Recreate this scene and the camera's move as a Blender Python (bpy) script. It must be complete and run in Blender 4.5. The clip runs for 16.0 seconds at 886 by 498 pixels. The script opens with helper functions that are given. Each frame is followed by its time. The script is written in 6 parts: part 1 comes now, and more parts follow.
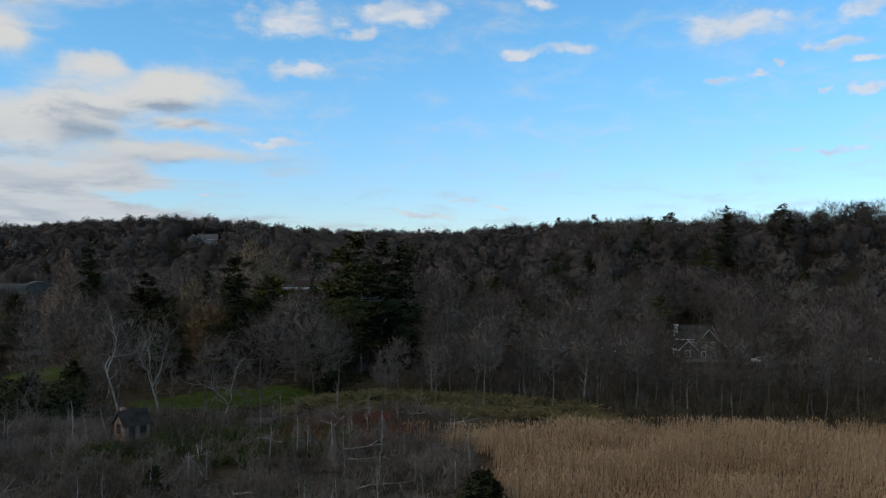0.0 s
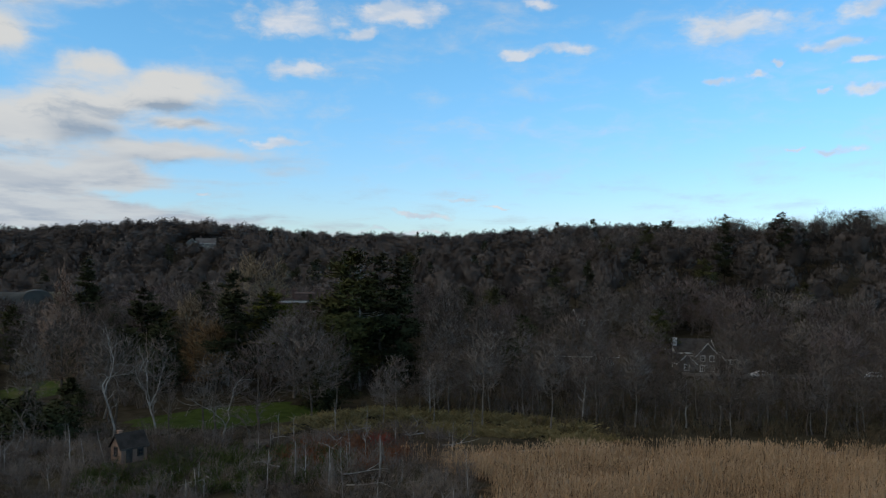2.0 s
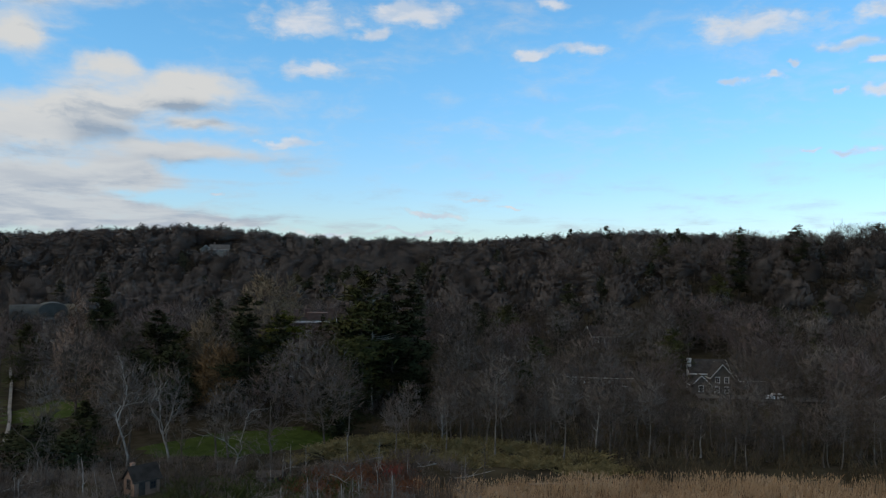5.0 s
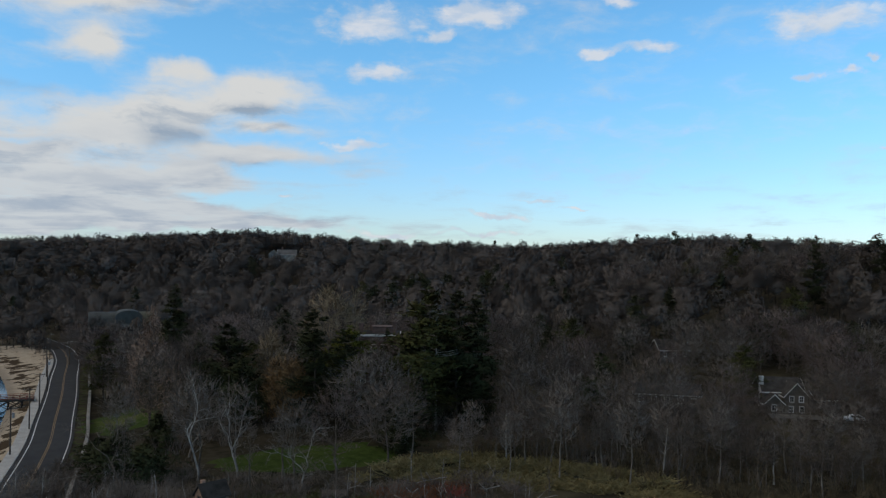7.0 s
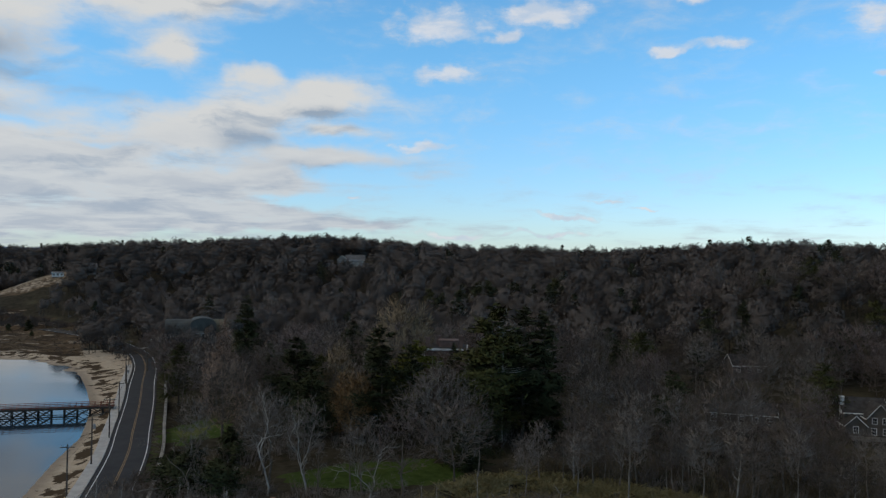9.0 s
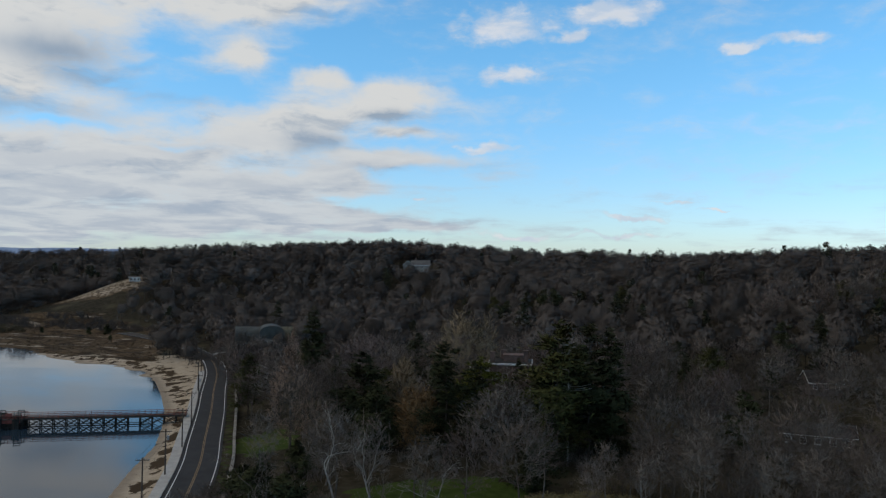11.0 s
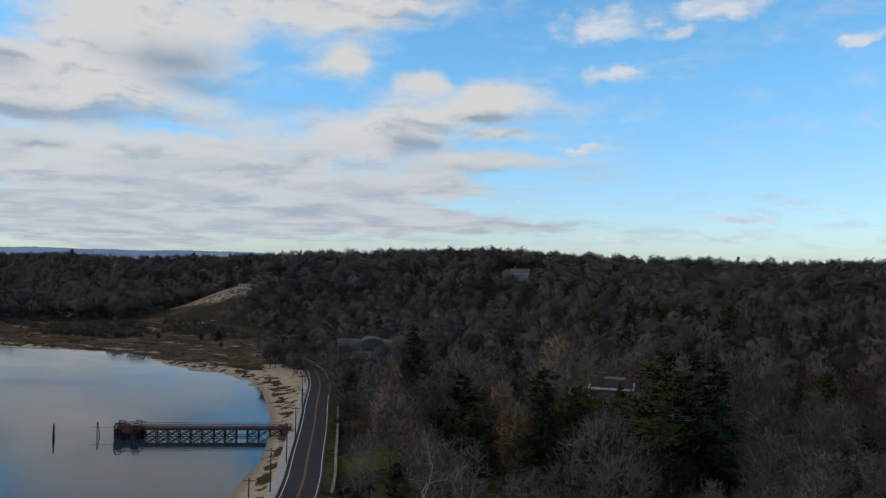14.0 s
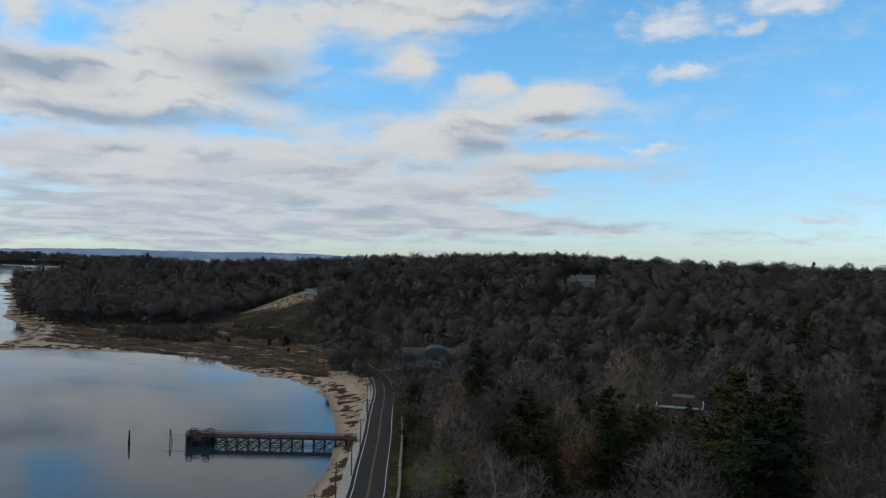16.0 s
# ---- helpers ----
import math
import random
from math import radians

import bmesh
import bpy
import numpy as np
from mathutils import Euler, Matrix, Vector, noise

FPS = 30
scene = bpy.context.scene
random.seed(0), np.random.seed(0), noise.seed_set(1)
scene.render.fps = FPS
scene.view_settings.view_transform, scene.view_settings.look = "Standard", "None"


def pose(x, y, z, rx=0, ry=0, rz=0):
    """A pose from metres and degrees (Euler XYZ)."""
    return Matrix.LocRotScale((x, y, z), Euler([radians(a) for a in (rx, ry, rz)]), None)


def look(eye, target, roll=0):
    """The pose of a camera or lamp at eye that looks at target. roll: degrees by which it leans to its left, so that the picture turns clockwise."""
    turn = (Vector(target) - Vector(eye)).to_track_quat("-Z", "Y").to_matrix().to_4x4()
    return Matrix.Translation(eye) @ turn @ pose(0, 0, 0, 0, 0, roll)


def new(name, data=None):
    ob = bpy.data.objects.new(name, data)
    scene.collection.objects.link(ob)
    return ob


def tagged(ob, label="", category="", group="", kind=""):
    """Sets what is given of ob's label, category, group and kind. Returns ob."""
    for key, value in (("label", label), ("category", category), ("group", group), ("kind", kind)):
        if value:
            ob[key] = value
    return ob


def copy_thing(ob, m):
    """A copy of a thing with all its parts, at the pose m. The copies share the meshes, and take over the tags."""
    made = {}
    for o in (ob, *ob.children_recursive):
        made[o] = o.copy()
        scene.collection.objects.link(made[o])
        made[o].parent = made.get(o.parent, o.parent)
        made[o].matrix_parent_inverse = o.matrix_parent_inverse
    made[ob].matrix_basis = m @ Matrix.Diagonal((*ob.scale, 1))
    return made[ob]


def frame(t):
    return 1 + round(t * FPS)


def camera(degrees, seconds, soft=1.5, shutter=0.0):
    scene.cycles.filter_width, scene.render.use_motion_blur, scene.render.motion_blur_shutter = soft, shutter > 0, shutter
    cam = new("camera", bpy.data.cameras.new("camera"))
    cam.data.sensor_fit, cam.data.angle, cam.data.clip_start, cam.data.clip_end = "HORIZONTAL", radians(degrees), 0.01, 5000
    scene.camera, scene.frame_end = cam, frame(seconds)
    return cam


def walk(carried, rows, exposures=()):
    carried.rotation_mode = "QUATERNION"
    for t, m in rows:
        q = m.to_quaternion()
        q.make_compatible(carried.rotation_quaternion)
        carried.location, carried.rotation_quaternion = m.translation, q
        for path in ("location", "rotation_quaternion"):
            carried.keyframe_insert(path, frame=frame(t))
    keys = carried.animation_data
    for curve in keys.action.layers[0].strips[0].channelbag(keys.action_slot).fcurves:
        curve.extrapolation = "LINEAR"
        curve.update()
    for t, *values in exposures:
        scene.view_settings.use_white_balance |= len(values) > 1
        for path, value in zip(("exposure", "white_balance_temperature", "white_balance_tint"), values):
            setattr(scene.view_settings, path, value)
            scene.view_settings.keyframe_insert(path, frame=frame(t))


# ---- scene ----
cam = camera(58.04, 16.0, soft=1.3)
YAW = [(0.0, 0.0), (0.5, -0.02), (1.0, -0.04), (1.5, -0.07), (2.0, -0.1), (2.5, -0.12), (3.0, -0.15), (4.0, -0.05), (4.8, 0.55), (5.5, 1.78), (6.0, 3.01), (6.5, 4.23),
       (7.0, 5.43), (7.5, 6.63), (8.0, 7.85), (8.5, 9.05), (9.0, 10.22), (11.5, 16.09), (12.0, 17.3), (12.5, 18.48), (13.0, 19.67),
       (13.5, 20.84), (14.0, 22.02), (14.5, 23.2), (15.0, 24.34), (15.5, 25.49), (16.0, 26.65)]
# the drone climbs straight up at about a metre and a half a second, then turns to its left
walk(cam, [(t, pose(-0.011 * t, 0.147 * t, 28 + 1.56 * t - 0.0031 * t * (t - 16), 90.59 + 0.0012 * t, -0.543 - 0.0528 * t, yaw)) for t, yaw in YAW])


# ---- node helpers ----
class Nodes:
    """Short hand for building a node tree."""

    def __init__(self, tree):
        self.tree = tree
        tree.nodes.clear()

    def add(self, kind, **sockets):
        n = self.tree.nodes.new(kind)
        for key, value in sockets.items():
            self.plug(value, n.inputs[key.replace("_", " ")])
        return n

    def plug(self, value, socket):
        if isinstance(value, bpy.types.NodeSocket):
            self.tree.links.new(value, socket)
        else:
            socket.default_value = value

    def math(self, op, a, b=0.0, c=0.0, clamp=False):
        n = self.tree.nodes.new("ShaderNodeMath")
        n.operation, n.use_clamp = op, clamp
        for v, socket in zip((a, b, c), n.inputs):
            self.plug(v, socket)
        return n.outputs[0]

    def vec(self, op, a, b=(0, 0, 0)):
        n = self.tree.nodes.new("ShaderNodeVectorMath")
        n.operation = op
        self.plug(a, n.inputs[0])
        self.plug(b, n.inputs[1])
        return n.outputs["Value"] if op in ("DOT_PRODUCT", "LENGTH") else n.outputs[0]

    def mix(self, f, a, b, blend="MIX"):
        n = self.tree.nodes.new("ShaderNodeMix")
        n.data_type, n.blend_type = "RGBA", blend
        self.plug(f, n.inputs[0])
        self.plug(a if isinstance(a, bpy.types.NodeSocket) else (*a, 1), n.inputs[6])
        self.plug(b if isinstance(b, bpy.types.NodeSocket) else (*b, 1), n.inputs[7])
        return n.outputs[2]

    def noise(self, vector, scale, detail=4.0, rough=0.55, distortion=0.0):
        n = self.tree.nodes.new("ShaderNodeTexNoise")
        if vector is not None:
            self.plug(vector, n.inputs["Vector"])
        n.inputs["Scale"].default_value, n.inputs["Detail"].default_value = scale, detail
        n.inputs["Roughness"].default_value, n.inputs["Distortion"].default_value = rough, distortion
        return n.outputs[0]

    def step(self, v, a, b):
        n = self.tree.nodes.new("ShaderNodeMapRange")
        n.interpolation_type = "SMOOTHSTEP"
        self.plug(v, n.inputs[0])
        self.plug(a, n.inputs[1])
        self.plug(b, n.inputs[2])
        return n.outputs[0]


# ---- sky: blue with a broken cloud sheet to the west, small clouds elsewhere ----
SUN_AZ, SUN_EL = 118.0, 34.0  # degrees to the left of the first view, and above the horizon
world = bpy.data.worlds.new("sky")
scene.world = world
world.use_nodes = True
W = Nodes(world.node_tree)
way = W.add("ShaderNodeTexCoord").outputs["Generated"]
sky = W.tree.nodes.new("ShaderNodeTexSky")
sky.sky_type, sky.sun_disc = "NISHITA", False
sky.sun_elevation, sky.sun_rotation = radians(SUN_EL), radians(-SUN_AZ)
sky.air_density, sky.dust_density, sky.ozone_density = 1.0, 0.3, 2.0
parts = W.add("ShaderNodeSeparateXYZ", Vector=way)
wx, wy, wz = parts.outputs
az = W.math("MULTIPLY", W.math("ARCTAN2", W.math("MULTIPLY", wx, -1), wy), 57.2958)
el = W.math("MULTIPLY", W.math("ARCSINE", wz), 57.2958)
lift = W.math("ADD", W.math("MAXIMUM", wz, 0.0), 0.1)
plan = W.add("ShaderNodeCombineXYZ", X=W.math("DIVIDE", wx, lift), Y=W.math("DIVIDE", wy, lift), Z=0.0).outputs[0]
angles = W.add("ShaderNodeCombineXYZ", X=az, Y=el, Z=0.0).outputs[0]
# clouds: degrees to the left and up, half width, half height
SHEET = [(30.5, 16.9, 7.7, 1.8), (44.1, 14.6, 7.4, 2.6), (47.6, 10.6, 9.2, 2.1), (54.0, 10.3, 4.5, 2.25), (55.4, 14.6, 1.4, 1.4), (29.6, 13.5, 2.4, 1.0), (23.9, 12.3, 1.6, 0.8), (18.2, 11.6, 3.2, 0.85),
         (20.2, 10.2, 4.4, 0.9), (26.2, 8.5, 5.3, 1.3), (17.7, 8.6, 2.4, 0.36), (18.9, 6.8, 4.8, 0.6), (23.3, 5.2, 4.4, 0.8), (49.2, 5.3, 10.4, 2.1), (36.2, 5.6, 9.9, 2.7), (24.0, 2.5, 6.1, 0.57), (18.0, 2.1, 6.3, 0.4), (45.6, 1.7, 12.7, 1.45), (26.5, 4.2, 6.0, 0.8), (26.0, 2.9, 7.0, 0.5), (29.0, 2.2, 6.0, 0.6)]
PUFFS_WEST = [(10.9, 16.2, 3.6, 1.35), (10.1, 12.9, 2.4, 0.67), (5.8, 15.5, 1.1, 0.42), (4.8, 16.9, 1.4, 0.52), (11.5, 7.8, 2.1, 0.34), (16.5, 4.0, 0.8, 0.16), (2.1, 3.2, 1.7, 0.17), (9.5, 1.6, 3.0, 0.26),
              (2.4, 1.8, 3.7, 0.24), (2.8, 17.1, 2.8, 0.97), (-1.4, 4.0, 1.6, 0.16), (1.6, 3.0, 2.0, 0.16), (-4.1, 3.6, 1.2, 0.12), (28.6, 13.6, 1.4, 0.88)]
PUFFS_EAST = [(-20.3, 15.6, 4.6, 1.15), (-26.2, 13.9, 2.0, 0.46), (-28.1, 11.1, 1.1, 0.38), (-27.8, 12.7, 1.0, 0.32), (-22.8, 13.1, 0.5, 0.21), (-18.9, 12.1, 0.9, 0.33), (-21.4, 12.3, 1.1, 0.25), (-25.7, 11.1, 0.5, 0.26), (-5.2, 14.3, 1.7, 0.4),
              (-9.0, 14.6, 2.0, 0.43), (-7.0, 17.6, 1.8, 0.4), (-26.5, 7.1, 1.6, 0.23), (-23.9, 7.5, 0.6, 0.17), (-28.1, 15.7, 1.6, 0.57)]
GAPS = [(53.2, 13.9, 2.3, 1.5), (34.8, 13.7, 2.4, 0.72), (22.3, 14.8, 3.6, 2.0), (30.7, 11.1, 2.8, 0.52), (41.3, 8.1, 3.0, 0.27), (34.2, 7.1, 2.4, 0.24), (20.0, 3.8, 4.8, 0.4), (40.0, 22.5, 14.0, 2.4), (63.0, 17.0, 6.0, 3.0)]
DARK = [(33.5, 10.4, 3.0, 0.6), (23.7, 7.8, 1.8, 0.69), (44.7, 8.8, 5.1, 0.6), (41.0, 13.0, 3.4, 1.07), (54.1, 11.3, 3.2, 0.9), (18.6, 9.8, 2.0, 0.4), (49.3, 6.7, 1.6, 0.31), (38.3, 11.4, 3.1, 0.7), (18.1, 6.1, 2.4, 0.32), (51.7, 8.9, 3.0, 0.4)]


def spread_of(clouds, at):
    total = 0.0
    for a, e, sa, se in clouds:
        q = W.vec("MULTIPLY", W.vec("SUBTRACT", at, (a, e, 0)), (1 / sa, 1 / se, 0))
        total = W.math("ADD", total, W.math("POWER", 0.37, W.vec("DOT_PRODUCT", q, q)))
    return total


def warped(scale, detail, by):
    wn = W.add("ShaderNodeTexNoise", Vector=way)
    wn.inputs["Scale"].default_value, wn.inputs["Detail"].default_value = scale, detail
    return W.vec("ADD", angles, W.vec("MULTIPLY", W.vec("SUBTRACT", wn.outputs[1], (0.5, 0.5, 0.5)), by))


warp, fine_warp = warped(14.0, 9.0, (5.0, 2.2, 0)), warped(26.0, 9.0, (5.0, 1.9, 0))
flat = W.vec("MULTIPLY", warp, (0.13, 0.42, 0.0))
above = W.vec("MULTIPLY", W.vec("ADD", warp, (0.6, 0.75, 0.0)), (0.13, 0.42, 0.0))
grain = W.noise(W.vec("MULTIPLY", angles, (0.3, 0.7, 0.0)), 1.0, 8.0, 0.62, 0.3)
wisp = W.noise(W.vec("MULTIPLY", angles, (0.8, 1.7, 0.0)), 1.0, 8.0, 0.6, 0.4)
billow, billow_above = W.noise(flat, 1.0, 8.0, 0.58, 0.2), W.noise(above, 1.0, 8.0, 0.58, 0.2)
streak = W.noise(plan, 1.7, 8.0, 0.6, 0.35)
# past the view the sheet goes on to the west
# unseen warm-grey cloud added overhead, so the ground's skylight is less blue
overhead = W.step(el, 30.0, 52.0)
beyond = W.math("MULTIPLY", W.math("MULTIPLY", W.step(az, 52.0, 60.0), W.step(az, 170.0, 110.0)), 0.9)
beyond = W.math("MAXIMUM", beyond, W.math("MAXIMUM", W.math("MULTIPLY", W.math("MULTIPLY", W.step(el, 18.5, 24.0), W.step(az, 14.0, 34.0)), 0.55), W.math("MULTIPLY", overhead, 0.8)))
sheet = W.math("MAXIMUM", W.math("MINIMUM", W.math("MULTIPLY", spread_of(SHEET, warp), 1.1), 1.05), beyond)
sheet = W.math("SUBTRACT", sheet, W.math("MULTIPLY", spread_of(GAPS, warp), 0.5))
low_down = W.step(el, 8.0, 3.0)
texture = W.math("ADD", W.math("MULTIPLY", W.math("SUBTRACT", billow, 0.5), 1.3), W.math("ADD", W.math("MULTIPLY", W.math("SUBTRACT", grain, 0.5), 0.9), W.math("MULTIPLY", W.math("SUBTRACT", streak, 0.5), W.math("ADD", W.math("MULTIPLY", low_down, 1.1), 0.5))))
sheet_density = W.step(W.math("ADD", sheet, texture), -0.12, 0.92)
puffs = W.math("ADD", spread_of(PUFFS_WEST, fine_warp), spread_of(PUFFS_EAST, fine_warp))
puff_density = W.step(W.math("ADD", W.math("MULTIPLY", puffs, 1.4), W.math("MULTIPLY", W.math("SUBTRACT", W.math("ADD", W.math("MULTIPLY", grain, 0.45), W.math("MULTIPLY", wisp, 0.55)), 0.5), 2.4)), 0.26, 1.45)
density = W.math("MAXIMUM", W.math("MULTIPLY", sheet_density, 0.97), W.math("MULTIPLY", puff_density, 0.82))
under = W.step(W.math("ADD", W.math("SUBTRACT", billow_above, billow), W.math("MULTIPLY", W.math("SUBTRACT", streak, 0.5), 0.6)), 0.0, 0.26)
shade = W.math("ADD", W.math("MULTIPLY", under, 0.7), W.math("MULTIPLY", spread_of(DARK, warp), 1.0), clamp=True)
cloud = W.mix(W.math("MAXIMUM", shade, overhead), (0.67, 0.672, 0.66), W.mix(overhead, (0.3, 0.37, 0.46), (0.375, 0.335, 0.3)))
cloud = W.mix(W.math("MULTIPLY", W.step(el, 11.0, 2.0), 0.75), cloud, W.mix(W.step(streak, 0.38, 0.62), (0.54, 0.59, 0.64), (0.36, 0.43, 0.53)))
cloud = W.mix(W.math("MULTIPLY", W.step(puff_density, 0.1, 0.8), W.step(sheet_density, 0.5, 0.0)), cloud, W.mix(W.step(grain, 0.4, 0.62), (0.55, 0.62, 0.72), (0.74, 0.74, 0.76)))
gain = W.mix(W.step(el, 0.0, 17.0), (0.097, 0.123, 0.162), (0.095, 0.166, 0.191))
gain = W.mix(W.step(el, 22.0, 55.0), gain, (0.096, 0.1, 0.094))
blue = W.mix(1.0, sky.outputs[0], gain, "MULTIPLY")
back = W.add("ShaderNodeBackground", Color=W.mix(density, blue, cloud), Strength=1.0)
W.add("ShaderNodeOutputWorld", Surface=back.outputs[0])
sun = new("sun", bpy.data.lights.new("sun", "SUN"))
sun.data.energy, sun.data.angle, sun.data.color = 0.5, radians(15), (1.0, 0.9, 0.78)
sun.matrix_world = look((0, 0, 0), (math.sin(radians(SUN_AZ)) * 10, -math.cos(radians(SUN_AZ)) * 10, -10 * math.tan(radians(SUN_EL))))


# ---- materials ----
def material(name, build):
    m = bpy.data.materials.new(name)
    m.use_nodes = True
    n = Nodes(m.node_tree)
    shader = build(n)
    n.add("ShaderNodeOutputMaterial", Surface=shader)
    return m


def toned(n, c, lo=0.55, hi=1.45):
    """Scales a colour by the tree's own tone."""
    at = n.add("ShaderNodeAttribute")
    at.attribute_name = "tone"
    k = n.math("ADD", n.math("MULTIPLY", at.outputs["Fac"], hi - lo), lo)
    return n.vec("MULTIPLY", c, n.add("ShaderNodeCombineXYZ", X=k, Y=k, Z=k).outputs[0])


def surface(n, colour, rough=0.85, metal=0.0, bump=None, strength=0.4, distance=0.05, spec=0.3):
    b = n.add("ShaderNodeBsdfPrincipled")
    n.plug(colour if isinstance(colour, bpy.types.NodeSocket) else (*colour, 1), b.inputs["Base Color"])
    n.plug(rough, b.inputs["Roughness"])
    b.inputs["Metallic"].default_value, b.inputs["Specular IOR Level"].default_value = metal, spec
    if bump is not None:
        k = n.add("ShaderNodeBump", Height=bump, Strength=strength, Distance=distance)
        n.tree.links.new(k.outputs[0], b.inputs["Normal"])
    return b.outputs[0]


def place(n):
    return n.add("ShaderNodeNewGeometry").outputs["Position"]


def mottled(name, a, b, scale=1.0, rough=0.85, vary=0.3, metal=0.0, grain=14.0, spec=0.3, tone=False, lace=None):
    """Two colours mixed at two scales, with a little shift from thing to thing; lace: share of a spray that is open between its twigs."""
    def build(n):
        p = place(n)
        f = n.math("ADD", n.math("MULTIPLY", n.noise(p, scale), 0.6), n.math("MULTIPLY", n.noise(p, scale * grain, 3), 0.4))
        c = n.mix(n.step(f, 0.35, 0.65), a, b)
        r = n.add("ShaderNodeObjectInfo").outputs["Random"]
        k = n.math("ADD", n.math("MULTIPLY", r, vary), 1 - vary / 2)
        c = n.vec("MULTIPLY", c, n.add("ShaderNodeCombineXYZ", X=k, Y=k, Z=k).outputs[0])
        if tone:
            c = toned(n, c)
        if lace is not None:
            open_part = n.math("ADD", n.math("MULTIPLY", n.noise(p, 2.2, 3, 0.7), 0.5), lace - 0.25)
            twigs = n.add("ShaderNodeMixShader", Fac=open_part)
            n.plug(surface(n, c, rough, metal, None, spec=spec), twigs.inputs[1])
            n.plug(n.add("ShaderNodeBsdfTransparent").outputs[0], twigs.inputs[2])
            return twigs.outputs[0]
        return surface(n, c, rough, metal, n.noise(p, scale * grain * 2, 3), 0.3, 0.02, spec)
    return material(name, build)


BARK = mottled("bark", (0.068, 0.054, 0.042), (0.145, 0.118, 0.093), 1.5, spec=0.04)
BARK_PALE = mottled("bark_pale", (0.16, 0.145, 0.125), (0.38, 0.35, 0.31), 0.9, spec=0.04)
BARK_DARK = mottled("bark_dark", (0.042, 0.033, 0.025), (0.079, 0.062, 0.047), 1.5, spec=0.04)
BARK_ASH = mottled("bark_ash", (0.095, 0.08, 0.065), (0.2, 0.172, 0.143), 1.2, spec=0.04)
TWIG = mottled("twig", (0.084, 0.069, 0.058), (0.153, 0.127, 0.108), 0.3, vary=1.0, spec=0.04)
TWIG_PALE = mottled("twig_pale", (0.118, 0.102, 0.087), (0.2, 0.174, 0.152), 0.3, vary=0.3, spec=0.04)
TWIG_ROSE = mottled("twig_rose", (0.095, 0.073, 0.065), (0.157, 0.123, 0.111), 0.3, vary=0.5, spec=0.04)
TWIG_TAN = mottled("twig_tan", (0.18, 0.137, 0.085), (0.275, 0.212, 0.135), 0.3, vary=0.2, spec=0.04)
TWIG_RUST = mottled("twig_rust", (0.15, 0.094, 0.046), (0.225, 0.145, 0.075), 0.3, vary=0.2, spec=0.04)
TWIG_FAR = mottled("twig_far", (0.062, 0.052, 0.045), (0.11, 0.094, 0.082), 0.09, vary=0.0, grain=5.0, tone=True, spec=0.04, lace=0.46)
NEEDLE = mottled("needles", (0.02, 0.024, 0.012), (0.056, 0.06, 0.027), 0.35, rough=0.7, vary=0.5, spec=0.04)
TWIG_PINK = mottled("twig_pink", (0.2, 0.14, 0.105), (0.3, 0.215, 0.165), 0.3, vary=0.2, spec=0.04)
NEEDLE_OLIVE = mottled("needles_olive", (0.03, 0.033, 0.012), (0.085, 0.085, 0.03), 0.3, rough=0.7, vary=0.4, spec=0.04)
NEEDLE_FAR = mottled("needles_far", (0.022, 0.025, 0.014), (0.042, 0.045, 0.024), 0.2, rough=0.7, vary=0.0, spec=0.04)
NEEDLE_YELLOW = mottled("needles_yellow", (0.063, 0.072, 0.013), (0.116, 0.120, 0.023), 0.35, rough=0.7, vary=0.2, spec=0.04)
REED = mottled("reed", (0.33, 0.21, 0.115), (0.5, 0.34, 0.2), 0.12, vary=0.1, grain=20.0, spec=0.04)
BRAMBLE = mottled("bramble", (0.14, 0.112, 0.048), (0.28, 0.228, 0.11), 0.4, spec=0.04)
BRUSH = mottled("brush", (0.07, 0.055, 0.044), (0.215, 0.175, 0.143), 0.12, spec=0.04)
BRUSH_RED = mottled("brush_red", (0.147, 0.060, 0.032), (0.231, 0.100, 0.050), 0.3, spec=0.04)
BRUSH_GREEN = mottled("brush_green", (0.037, 0.048, 0.015), (0.088, 0.1, 0.036), 0.5, spec=0.04)


